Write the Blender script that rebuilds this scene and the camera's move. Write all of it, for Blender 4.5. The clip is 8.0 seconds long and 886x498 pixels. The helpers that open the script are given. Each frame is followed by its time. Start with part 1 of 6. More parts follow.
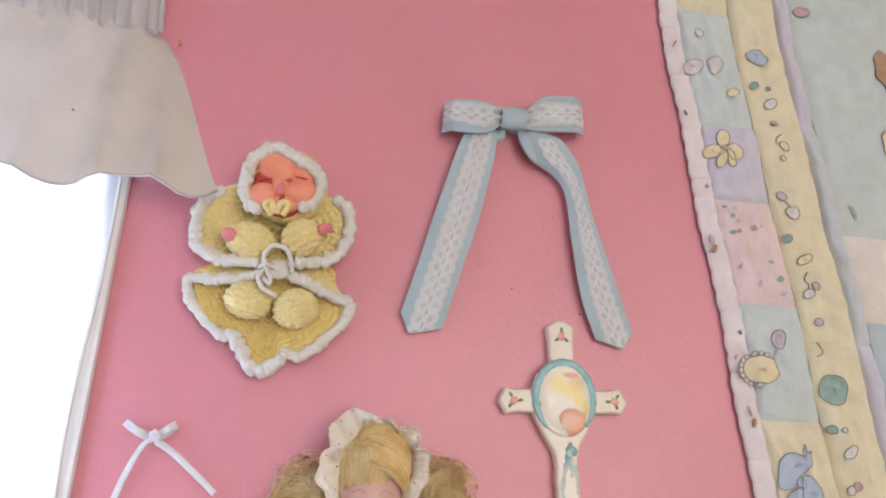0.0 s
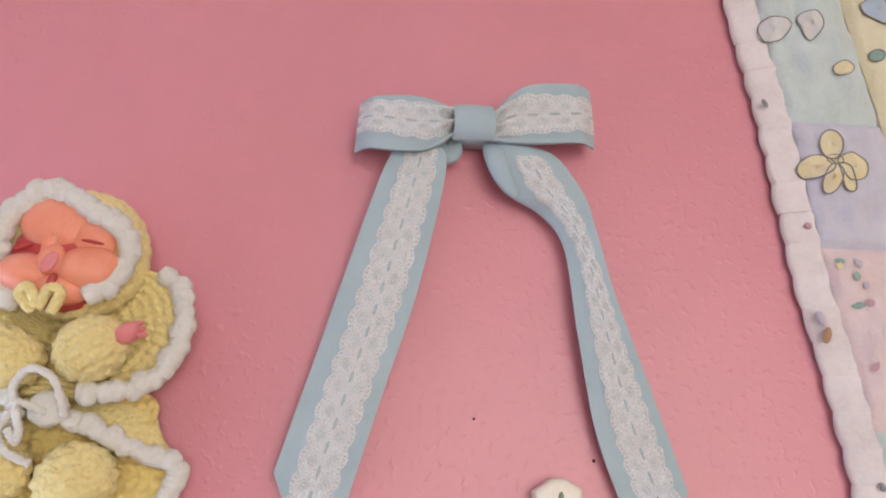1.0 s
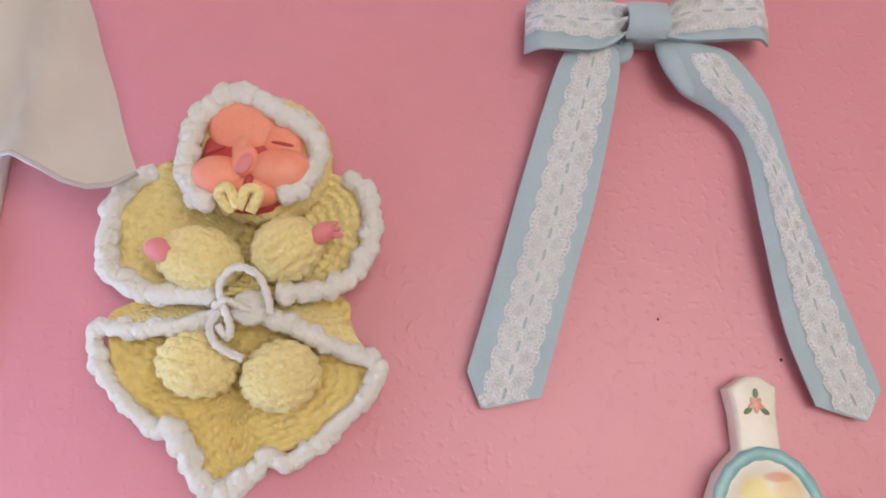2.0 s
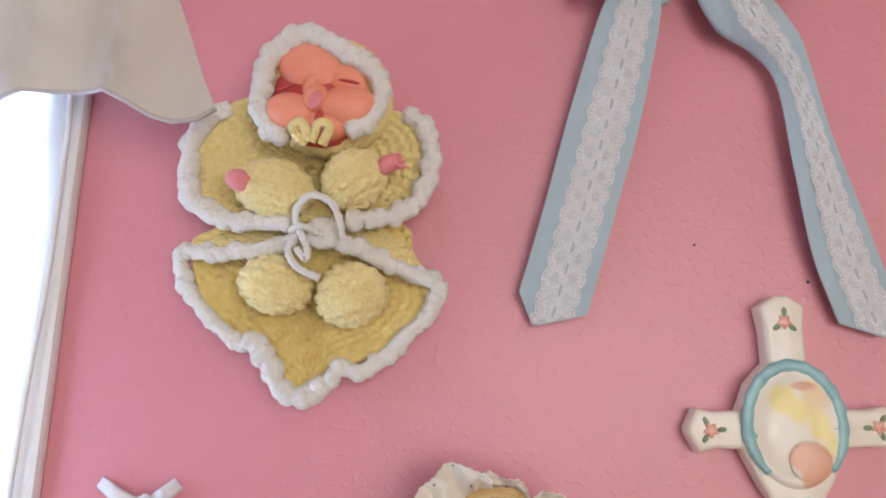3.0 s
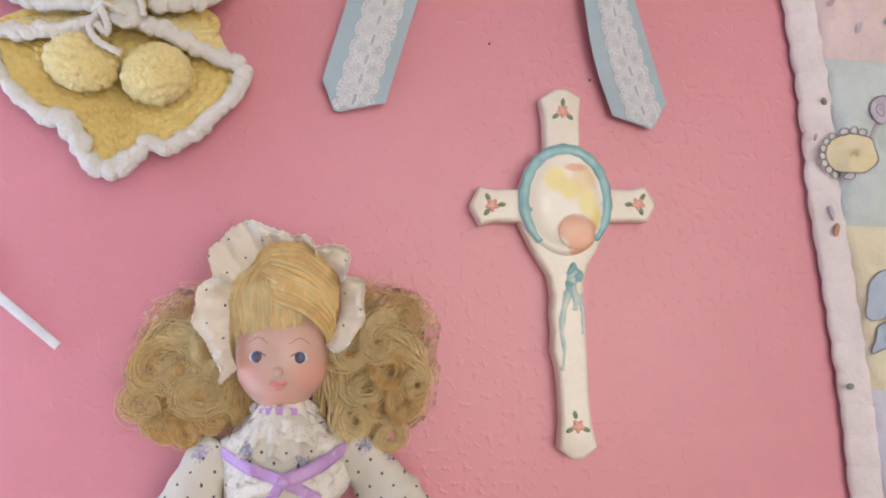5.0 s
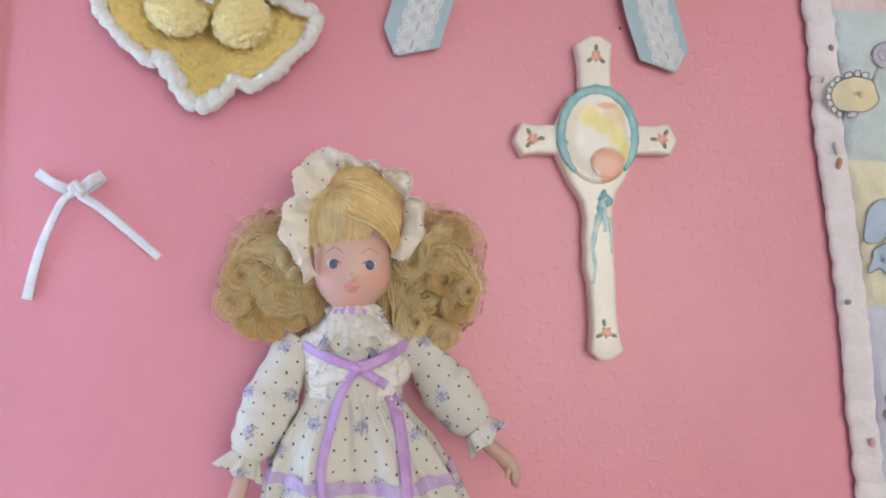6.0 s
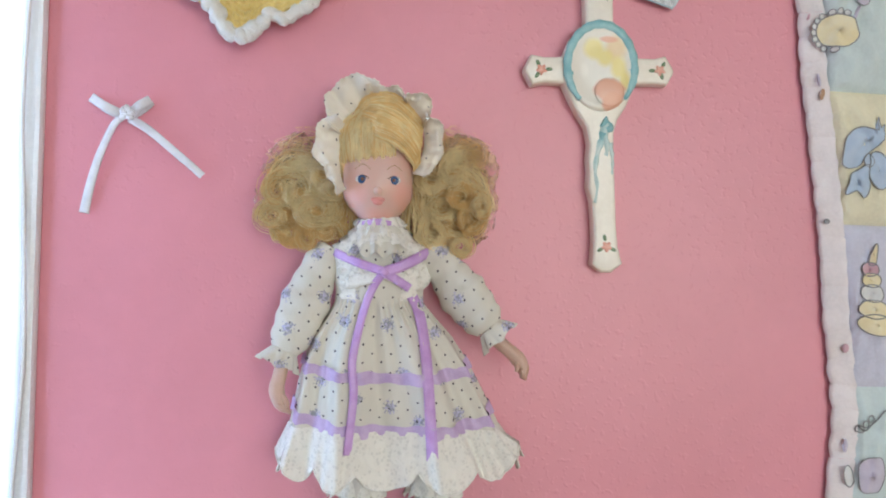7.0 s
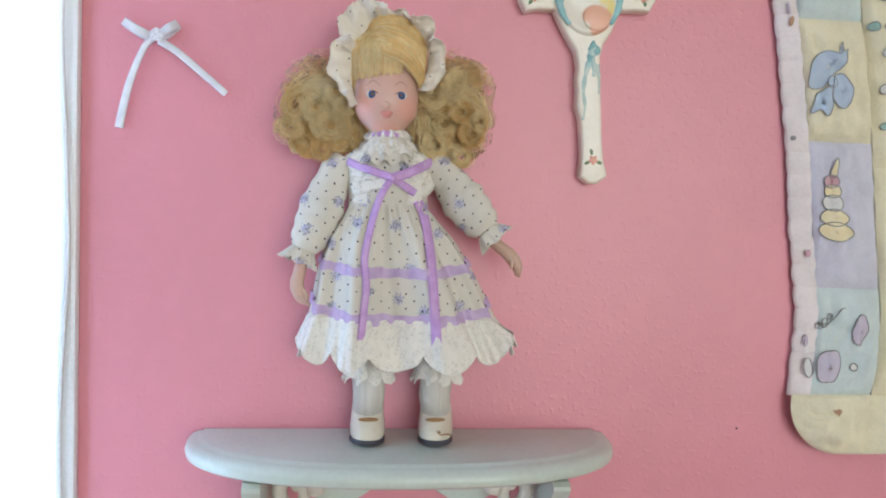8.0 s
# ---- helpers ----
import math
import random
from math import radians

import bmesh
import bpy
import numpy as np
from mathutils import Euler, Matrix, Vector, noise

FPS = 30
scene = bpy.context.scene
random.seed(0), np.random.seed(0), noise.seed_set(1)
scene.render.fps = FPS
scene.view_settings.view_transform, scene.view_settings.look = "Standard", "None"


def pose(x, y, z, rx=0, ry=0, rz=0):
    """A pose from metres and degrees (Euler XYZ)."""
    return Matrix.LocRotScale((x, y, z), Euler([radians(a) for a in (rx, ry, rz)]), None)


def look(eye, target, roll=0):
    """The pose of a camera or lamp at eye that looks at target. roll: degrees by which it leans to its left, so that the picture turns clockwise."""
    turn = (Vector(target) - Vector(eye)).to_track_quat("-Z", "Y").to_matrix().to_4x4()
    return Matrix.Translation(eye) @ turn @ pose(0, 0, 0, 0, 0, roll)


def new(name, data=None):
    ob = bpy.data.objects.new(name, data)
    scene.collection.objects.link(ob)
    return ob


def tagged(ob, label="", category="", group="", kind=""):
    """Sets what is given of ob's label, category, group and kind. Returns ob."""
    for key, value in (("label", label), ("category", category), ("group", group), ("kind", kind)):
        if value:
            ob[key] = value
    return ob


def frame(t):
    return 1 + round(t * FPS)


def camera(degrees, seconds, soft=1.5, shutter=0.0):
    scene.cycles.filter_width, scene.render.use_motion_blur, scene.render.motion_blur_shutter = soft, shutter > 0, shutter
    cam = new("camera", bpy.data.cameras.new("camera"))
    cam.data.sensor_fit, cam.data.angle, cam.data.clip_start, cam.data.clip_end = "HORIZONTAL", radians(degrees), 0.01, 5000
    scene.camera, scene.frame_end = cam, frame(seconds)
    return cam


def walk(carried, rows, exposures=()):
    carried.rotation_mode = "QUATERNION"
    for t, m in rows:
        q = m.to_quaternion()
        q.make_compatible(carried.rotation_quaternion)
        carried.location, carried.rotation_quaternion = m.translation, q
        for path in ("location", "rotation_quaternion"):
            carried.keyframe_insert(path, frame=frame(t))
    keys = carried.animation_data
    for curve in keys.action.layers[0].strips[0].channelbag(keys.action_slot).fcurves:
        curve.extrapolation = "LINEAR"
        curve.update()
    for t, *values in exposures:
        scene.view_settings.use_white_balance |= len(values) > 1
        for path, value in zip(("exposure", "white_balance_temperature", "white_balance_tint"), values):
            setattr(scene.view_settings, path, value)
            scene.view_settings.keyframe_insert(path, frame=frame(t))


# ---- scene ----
PATH = [
    (0, (-0.0275, -0.5607, 1.5415), (0.0820, 0.3852, 1.8470), 2.99),
    (0.2, (0.0078, -0.4150, 1.6068), (0.0806, 0.5396, 1.8957), 2.83),
    (0.4, (0.0275, -0.3652, 1.6375), (0.0887, 0.5872, 1.9361), 2.35),
    (0.5, (0.0273, -0.3619, 1.6487), (0.1044, 0.5902, 1.9446), 2.02),
    (1, (0.0542, -0.3459, 1.6612), (0.1143, 0.6025, 1.9726), 2.32),
    (1.5, (0.0151, -0.3386, 1.6512), (0.0672, 0.6162, 1.9437), 1.94),
    (2, (-0.0129, -0.3323, 1.6366), (0.0106, 0.6352, 1.8885), 2.07),
    (2.2, (-0.0210, -0.3293, 1.6287), (-0.0118, 0.6402, 1.8735), 2.17),
    (3.3, (-0.0359, -0.3673, 1.6093), (-0.0100, 0.6166, 1.7864), 1.94),
    (3.5, (-0.0192, -0.3703, 1.5967), (0.0161, 0.6135, 1.7725), 1.90),
    (4, (0.0092, -0.3689, 1.5845), (0.0819, 0.6203, 1.7123), 1.72),
    (4.5, (0.0269, -0.3729, 1.5700), (0.1361, 0.6165, 1.6653), 1.55),
    (4.7, (0.0315, -0.3742, 1.5627), (0.1491, 0.6146, 1.6541), 1.53),
    (5.8, (0.0018, -0.4227, 1.5311), (0.1141, 0.5699, 1.5766), 1.88),
    (6, (0.0025, -0.4322, 1.5241), (0.1024, 0.5619, 1.5654), 1.90),
    (6.5, (-0.0075, -0.4609, 1.5107), (0.0931, 0.5339, 1.5311), 2.04),
    (7, (-0.0108, -0.4744, 1.4926), (0.0908, 0.5204, 1.4912), 2.05),
    (7.5, (-0.0138, -0.4999, 1.4703), (0.0910, 0.4943, 1.4462), 2.05),
    (8, (-0.0195, -0.5246, 1.4577), (0.0902, 0.4681, 1.4075), 1.94),
]
cam = camera(61.13, 8.0, soft=1.95)
walk(cam, [(t, look(eye, target, roll)) for t, eye, target, roll in PATH],
     [(0, 0.02, 6680, 11), (1.5, 0.10, 6650, 11), (3.5, -0.10, 6620, 12), (4.5, 0.04, 6730, 12), (6.0, 0.02, 6200, 5), (8, -0.02, 6050, 1)])

# ---- world, sun, lights ----
world = bpy.data.worlds.new("world")
scene.world = world
world.use_nodes = True
wn = world.node_tree
sky = wn.nodes.new("ShaderNodeTexSky")
sky.sky_type, sky.sun_disc = "NISHITA", False
sky.sun_elevation, sky.sun_rotation = radians(38), radians(150)
wn.links.new(sky.outputs[0], wn.nodes["Background"].inputs[0])
wn.nodes["Background"].inputs[1].default_value = 0.15


def area(name, m, sx, sy, watts, color):
    lamp = bpy.data.lights.new(name, "AREA")
    lamp.shape, lamp.size, lamp.size_y, lamp.energy, lamp.color = "RECTANGLE", sx, sy, watts, color
    ob = new(name, lamp)
    ob.matrix_world = m
    return ob


# daylight standing in the two window openings
area("window_daylight", look((-0.711, 0.10, 1.45), (-0.711, -1.0, 1.45)), 0.975, 1.28, 35, (0.52, 0.69, 1.0))
area("back_window_daylight", look((0.93, -2.96, 1.5), (0.93, 0, 1.5)), 1.95, 1.7, 36.5, (1.0, 0.975, 0.925))

# ---- materials ----
def nodes_of(name):
    m = bpy.data.materials.new(name)
    m.use_nodes = True
    nt = m.node_tree
    return m, nt, nt.nodes["Principled BSDF"]


def calc(nt, op, a, b=None, c=None):
    n = nt.nodes.new("ShaderNodeMath")
    n.operation = op
    for k, v in enumerate((a, b, c)):
        if v is None:
            continue
        if isinstance(v, (int, float)):
            n.inputs[k].default_value = v
        else:
            nt.links.new(v, n.inputs[k])
    return n.outputs[0]


def blend(nt, fac, a, b):
    n = nt.nodes.new("ShaderNodeMix")
    n.data_type = "RGBA"
    for sock, v in ((n.inputs[0], fac), (n.inputs[6], a), (n.inputs[7], b)):
        if isinstance(v, (int, float)):
            sock.default_value = v
        elif isinstance(v, tuple):
            sock.default_value = (*v, 1)
        else:
            nt.links.new(v, sock)
    return n.outputs[2]


def place(nt, stretch=None):
    tc = nt.nodes.new("ShaderNodeTexCoord")
    if stretch is None:
        return tc.outputs["Object"]
    mp = nt.nodes.new("ShaderNodeMapping")
    mp.inputs["Scale"].default_value = stretch
    nt.links.new(tc.outputs["Object"], mp.inputs[0])
    return mp.outputs[0]


def noise_of(nt, vec, scale, detail=3.0, rough=0.5):
    n = nt.nodes.new("ShaderNodeTexNoise")
    n.inputs["Scale"].default_value, n.inputs["Detail"].default_value, n.inputs["Roughness"].default_value = scale, detail, rough
    nt.links.new(vec, n.inputs["Vector"])
    return n.outputs[0]


def span(nt, v, lo, hi, to0=0.0, to1=1.0):
    n = nt.nodes.new("ShaderNodeMapRange")
    n.interpolation_type = "SMOOTHSTEP"
    nt.links.new(v, n.inputs[0])
    for k, x in enumerate((lo, hi, to0, to1)):
        n.inputs[k + 1].default_value = x
    return n.outputs[0]


def bumped(nt, b, height, strength, dist):
    n = nt.nodes.new("ShaderNodeBump")
    n.inputs["Strength"].default_value, n.inputs["Distance"].default_value = strength, dist
    nt.links.new(height, n.inputs["Height"])
    nt.links.new(n.outputs[0], b.inputs["Normal"])
    return n


def surface(name, base, dark=None, big=15.0, fine=400.0, rough=0.6, dist=0.0003, strength=0.5, stretch=None, coat=0.0, sheen=0.0, sss=0.0):
    """A painted, woven or glazed surface: colour that varies at two scales, and fine relief."""
    m, nt, b = nodes_of(name)
    vec = place(nt, stretch)
    n1, n2 = noise_of(nt, vec, big, 4), noise_of(nt, vec, fine, 3)
    dark = dark or tuple(c * 0.84 for c in base)
    col = blend(nt, span(nt, n1, 0.3, 0.7), dark, base)
    col = blend(nt, span(nt, n2, 0.35, 0.75, 0.0, 0.35), col, tuple(min(1.0, c * 1.08) for c in base))
    nt.links.new(col, b.inputs["Base Color"])
    nt.links.new(span(nt, n1, 0.2, 0.8, rough - 0.06, rough + 0.06), b.inputs["Roughness"])
    bumped(nt, b, n2, strength, dist)
    b.inputs["Coat Weight"].default_value = coat
    b.inputs["Sheen Weight"].default_value = sheen
    if sss:
        b.inputs["Subsurface Weight"].default_value = sss
        b.inputs["Subsurface Scale"].default_value = 0.004
    return m


def wall_paint(name, base):
    m, nt, b = nodes_of(name)
    vec = place(nt)
    peel = span(nt, noise_of(nt, vec, 250, 1.0, 0.4), 0.54, 0.76)
    swell = noise_of(nt, vec, 70, 1.5)
    h = calc(nt, "MULTIPLY_ADD", swell, 0.7, calc(nt, "MULTIPLY_ADD", noise_of(nt, vec, 900, 1), 0.05, peel))
    bumped(nt, b, h, 0.21, 0.0009)
    tone = blend(nt, span(nt, noise_of(nt, vec, 6, 4), 0.3, 0.7), tuple(c * 0.93 for c in base), base)
    tone = blend(nt, span(nt, noise_of(nt, vec, 60, 3), 0.4, 0.75, 0, 0.25), tone, tuple(c * 1.06 for c in base))
    nt.links.new(tone, b.inputs["Base Color"])
    b.inputs["Roughness"].default_value = 0.38
    b.inputs["Specular IOR Level"].default_value = 0.6
    return m


def thin_cloth(name, base, through_part, clear, fine=900.0):
    """Cloth thin enough for light to come through."""
    m, nt, b = nodes_of(name)
    out = nt.nodes["Material Output"]
    vec = place(nt)
    n1, n2 = noise_of(nt, vec, 25, 3), noise_of(nt, vec, fine, 2)
    col = blend(nt, span(nt, n1, 0.3, 0.7), tuple(c * 0.93 for c in base), base)
    nt.links.new(col, b.inputs["Base Color"])
    b.inputs["Roughness"].default_value = 0.85
    bumped(nt, b, n2, 0.3, 0.0002)
    tr, tp = nt.nodes.new("ShaderNodeBsdfTranslucent"), nt.nodes.new("ShaderNodeBsdfTransparent")
    nt.links.new(col, tr.inputs[0])
    mix1, mix2 = nt.nodes.new("ShaderNodeMixShader"), nt.nodes.new("ShaderNodeMixShader")
    mix1.inputs[0].default_value, mix2.inputs[0].default_value = through_part, clear
    nt.links.new(b.outputs[0], mix1.inputs[1])
    nt.links.new(tr.outputs[0], mix1.inputs[2])
    nt.links.new(mix1.outputs[0], mix2.inputs[1])
    nt.links.new(tp.outputs[0], mix2.inputs[2])
    nt.links.new(mix2.outputs[0], out.inputs[0])
    return m


def strand_of(name, base):
    """Blonde strands: light passes on through them, with a soft gloss."""
    m, nt, b = nodes_of(name)
    vec = place(nt)
    col = blend(nt, span(nt, noise_of(nt, vec, 220, 3), 0.3, 0.7), tuple(c * 0.88 for c in base), base)
    nt.links.new(col, b.inputs["Base Color"])
    b.inputs["Roughness"].default_value = 0.38
    tr, mix = nt.nodes.new("ShaderNodeBsdfTranslucent"), nt.nodes.new("ShaderNodeMixShader")
    nt.links.new(col, tr.inputs[0])
    mix.inputs[0].default_value = 0.12
    nt.links.new(b.outputs[0], mix.inputs[1])
    nt.links.new(tr.outputs[0], mix.inputs[2])
    nt.links.new(mix.outputs[0], nt.nodes["Material Output"].inputs[0])
    return m


def veil(name, base):
    """Hair too fine to tell apart: a veil that thins out in patches and streaks."""
    m, nt, b = nodes_of(name)
    vec = place(nt)
    nt.links.new(blend(nt, span(nt, noise_of(nt, vec, 300, 3), 0.3, 0.7), tuple(c * 0.85 for c in base), base), b.inputs["Base Color"])
    b.inputs["Roughness"].default_value = 0.6
    thick = calc(nt, "MULTIPLY", span(nt, noise_of(nt, vec, 110, 3, 0.6), 0.40, 0.66), span(nt, noise_of(nt, place(nt, (1, 1, 0.35)), 900, 2), 0.3, 0.6, 0.45, 1.0))
    nt.links.new(calc(nt, "MULTIPLY", thick, 0.62), b.inputs["Alpha"])
    return m


def net_cloth(name, base):
    """Soft machine lace: close threads round small open eyes."""
    m, nt, b = nodes_of(name)
    vec = place(nt)
    vor = nt.nodes.new("ShaderNodeTexVoronoi")
    vor.inputs["Scale"].default_value = 420
    nt.links.new(vec, vor.inputs["Vector"])
    eye = span(nt, vor.outputs["Distance"], 0.22, 0.50)
    spray = span(nt, noise_of(nt, vec, 170, 2), 0.44, 0.56)
    nt.links.new(calc(nt, "MAXIMUM", calc(nt, "MULTIPLY", spray, 0.97), calc(nt, "MULTIPLY_ADD", eye, 0.12, 0.82)), b.inputs["Alpha"])
    b.inputs["Base Color"].default_value = (*base, 1)
    b.inputs["Roughness"].default_value = 0.85
    bumped(nt, b, calc(nt, "ADD", eye, calc(nt, "MULTIPLY", spray, 1.5)), 0.35, 0.0005)
    return m


def lace_cloth(name, base):
    """Lace whose UV runs along the strip in motifs, and across it from -1 to 1."""
    m, nt, b = nodes_of(name)
    uv = nt.nodes.new("ShaderNodeUVMap")
    sep = nt.nodes.new("ShaderNodeSeparateXYZ")
    nt.links.new(uv.outputs[0], sep.inputs[0])
    u, v = sep.outputs[0], sep.outputs[1]
    av = calc(nt, "ABSOLUTE", v)
    fu = calc(nt, "SUBTRACT", calc(nt, "FRACT", u), 0.5)
    gu = calc(nt, "SUBTRACT", calc(nt, "FRACT", calc(nt, "ADD", u, 0.5)), 0.5)

    def oval(cu, cv, ru, rv):
        a = calc(nt, "DIVIDE", cu, ru)
        c = calc(nt, "DIVIDE", cv, rv)
        return calc(nt, "SQRT", calc(nt, "ADD", calc(nt, "MULTIPLY", a, a), calc(nt, "MULTIPLY", c, c)))

    fan = oval(fu, calc(nt, "SUBTRACT", av, 0.40), 0.36, 0.29)
    slit = oval(gu, v, 0.24, 0.07)
    net = span(nt, noise_of(nt, place(nt), 1700, 1), 0.35, 0.65)
    inside = span(nt, fan, 0.40, 1.02)
    alpha = calc(nt, "MULTIPLY_ADD", inside, 0.26, calc(nt, "MULTIPLY_ADD", net, 0.28, 0.38))
    eyelet = span(nt, oval(calc(nt, "SUBTRACT", calc(nt, "FRACT", calc(nt, "MULTIPLY", u, 5.0)), 0.5), calc(nt, "SUBTRACT", av, 0.86), 0.30, 0.07), 0.7, 1.2)
    alpha = calc(nt, "MULTIPLY", alpha, calc(nt, "MULTIPLY_ADD", eyelet, 0.22, 0.78))
    alpha = calc(nt, "MULTIPLY", alpha, calc(nt, "MULTIPLY_ADD", span(nt, slit, 0.7, 1.25), 0.88, 0.12))
    nt.links.new(calc(nt, "MINIMUM", alpha, 1.0), b.inputs["Alpha"])
    b.inputs["Base Color"].default_value = (*base, 1)
    b.inputs["Roughness"].default_value = 0.8
    bumped(nt, b, calc(nt, "MULTIPLY", inside, net), 0.7, 0.0005)
    return m


def printed_cloth(name, base, sprigs=True, pitch=0.0106, spot=1.0):
    """White cotton with a lattice of small dark dots and scattered lilac sprigs."""
    m, nt, b = nodes_of(name)
    vec = place(nt)
    sep = nt.nodes.new("ShaderNodeSeparateXYZ")
    nt.links.new(vec, sep.inputs[0])
    x, z = sep.outputs[0], sep.outputs[2]
    wob = calc(nt, "MULTIPLY", calc(nt, "SUBTRACT", noise_of(nt, vec, 90, 2), 0.5), 0.006)
    p = calc(nt, "MULTIPLY", calc(nt, "ADD", calc(nt, "ADD", x, z), wob), 1 / pitch)
    q = calc(nt, "MULTIPLY", calc(nt, "SUBTRACT", calc(nt, "SUBTRACT", x, z), wob), 1 / pitch)
    fp, fq = calc(nt, "SUBTRACT", calc(nt, "FRACT", p), 0.5), calc(nt, "SUBTRACT", calc(nt, "FRACT", q), 0.5)
    d = calc(nt, "SQRT", calc(nt, "ADD", calc(nt, "MULTIPLY", fp, fp), calc(nt, "MULTIPLY", fq, fq)))
    dot = span(nt, d, 0.060 * spot, 0.100 * spot, 1.0, 0.0)
    vor = nt.nodes.new("ShaderNodeTexVoronoi")
    vor.voronoi_dimensions = "2D"
    vor.inputs["Scale"].default_value = 46
    vor.inputs["Randomness"].default_value = 0.65
    flat = nt.nodes.new("ShaderNodeCombineXYZ")
    nt.links.new(x, flat.inputs[0])
    nt.links.new(z, flat.inputs[1])
    nt.links.new(flat.outputs[0], vor.inputs["Vector"])
    ragged = calc(nt, "ADD", vor.outputs["Distance"], calc(nt, "MULTIPLY", calc(nt, "SUBTRACT", noise_of(nt, vec, 800, 1), 0.5), 0.42))
    sprig = span(nt, ragged, 0.12, 0.17, 0.9 if sprigs else 0.0, 0.0)
    col = blend(nt, span(nt, noise_of(nt, vec, 40, 3), 0.3, 0.7), tuple(c * 0.93 for c in base), base)
    col = blend(nt, sprig, col, blend(nt, span(nt, noise_of(nt, vec, 600, 1), 0.42, 0.6), (0.26, 0.26, 0.30), (0.48, 0.45, 0.64)))
    col = blend(nt, dot, col, (0.05, 0.035, 0.05))
    nt.links.new(col, b.inputs["Base Color"])
    b.inputs["Roughness"].default_value = 0.85
    bumped(nt, b, noise_of(nt, place(nt, (1, 1, 0.4)), 130, 4, 0.6), 0.6, 0.0016)
    return m


def yarn(name, base, shade, scale=520.0, depth=0.0014):
    m, nt, b = nodes_of(name)
    vec = place(nt)
    vor = nt.nodes.new("ShaderNodeTexVoronoi")
    vor.feature = "SMOOTH_F1"
    vor.inputs["Scale"].default_value = scale
    nt.links.new(vec, vor.inputs["Vector"])
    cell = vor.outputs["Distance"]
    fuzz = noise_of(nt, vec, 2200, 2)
    # shadow between stitches painted in: cell borders blend to the shade colour
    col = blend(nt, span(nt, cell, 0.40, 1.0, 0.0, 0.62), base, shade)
    col = blend(nt, span(nt, noise_of(nt, vec, 60, 3), 0.4, 0.7, 0, 0.3), col, tuple(min(1, c * 1.1) for c in base))
    nt.links.new(col, b.inputs["Base Color"])
    b.inputs["Roughness"].default_value, b.inputs["Sheen Weight"].default_value = 0.92, 0.25
    h = calc(nt, "MULTIPLY_ADD", fuzz, 0.25, calc(nt, "SUBTRACT", 1.0, cell))
    bumped(nt, b, h, 1.0, depth)
    return m


PINK_WALL = wall_paint("pink_wall_paint", (0.73, 0.280, 0.330))
ROOM_PAINT = surface("room_paint", (0.72, 0.66, 0.62), big=4, fine=220, rough=0.7)
CEILING_PAINT = surface("ceiling_paint", (0.8, 0.79, 0.77), big=3, fine=150, rough=0.8)
FLOOR_WOOD = surface("floor_wood", (0.36, 0.24, 0.15), (0.25, 0.16, 0.1), 6, 120, 0.45, stretch=(1, 8, 8))
TRIM_PAINT = surface("white_trim_paint", (0.80, 0.80, 0.79), big=12, fine=350, rough=0.4, dist=0.0002)
SHELF_PAINT = surface("white_shelf_paint", (0.57, 0.625, 0.55), (0.51, 0.56, 0.49), 22, 260, 0.38, dist=0.0003, coat=0.15)
SCROLL_PAINT = surface("cream_scroll_paint", (0.68, 0.63, 0.55), big=40, fine=500, rough=0.5)
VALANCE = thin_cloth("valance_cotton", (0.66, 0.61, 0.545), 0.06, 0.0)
# darker grey copy of the cotton: the gathers' shade is in the colour
HEADER = thin_cloth("valance_cotton_shaded", (0.56, 0.53, 0.53), 0.02, 0.0)
SHEER = thin_cloth("sheer_white_voile", (0.88, 0.89, 0.90), 0.78, 0.04)
BLUE_RIBBON = surface("pale_blue_ribbon", (0.42, 0.53, 0.575), (0.375, 0.485, 0.54), 45, 900, 0.7, dist=0.00025, sheen=0.2)
LACE = lace_cloth("white_lace", (0.92, 0.92, 0.93))
WHITE_SATIN = surface("white_satin", (0.76, 0.75, 0.78), big=120, fine=900, rough=0.34, dist=0.00015, sheen=0.1)
GLAZE = surface("ivory_glaze", (0.86, 0.80, 0.69), (0.80, 0.73, 0.61), 35, 300, 0.32, dist=0.00012, coat=0.2)
PAINT_TEAL = surface("teal_glaze", (0.17, 0.39, 0.42), (0.31, 0.54, 0.54), 120, 700, 0.35, coat=0.3)
PAINT_PALE_TEAL = surface("pale_teal_glaze", (0.36, 0.54, 0.52), (0.62, 0.68, 0.62), 150, 700, 0.35, coat=0.3)
PAINT_ROSE = surface("rose_glaze", (0.74, 0.30, 0.22), (0.78, 0.44, 0.33), 400, 1500, 0.35, coat=0.3)
PAINT_LEAF = surface("leaf_glaze", (0.12, 0.20, 0.10), (0.22, 0.30, 0.16), 400, 1500, 0.4, coat=0.3)
# yarns: second colour is the painted shadow in the stitch gaps
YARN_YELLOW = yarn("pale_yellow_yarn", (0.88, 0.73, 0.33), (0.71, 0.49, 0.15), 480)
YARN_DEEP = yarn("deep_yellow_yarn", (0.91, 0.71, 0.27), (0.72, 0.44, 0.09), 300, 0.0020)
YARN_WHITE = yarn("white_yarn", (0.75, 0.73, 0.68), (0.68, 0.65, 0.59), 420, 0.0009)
DOLL_RUBBER = surface("salmon_rubber", (0.92, 0.36, 0.24), (0.88, 0.28, 0.17), 60, 900, 0.42, dist=0.0001, sss=0.15)
DOLL_RUBBER_PINK = surface("pink_rubber", (0.82, 0.30, 0.30), (0.74, 0.22, 0.24), 90, 900, 0.42, sss=0.15)
# red of mouth and eye lines, and painted shade in the face's gaps
RUBBER_RED_SHADE = surface("red_rubber_and_shade", (0.55, 0.07, 0.07), big=90, fine=900, rough=0.4)
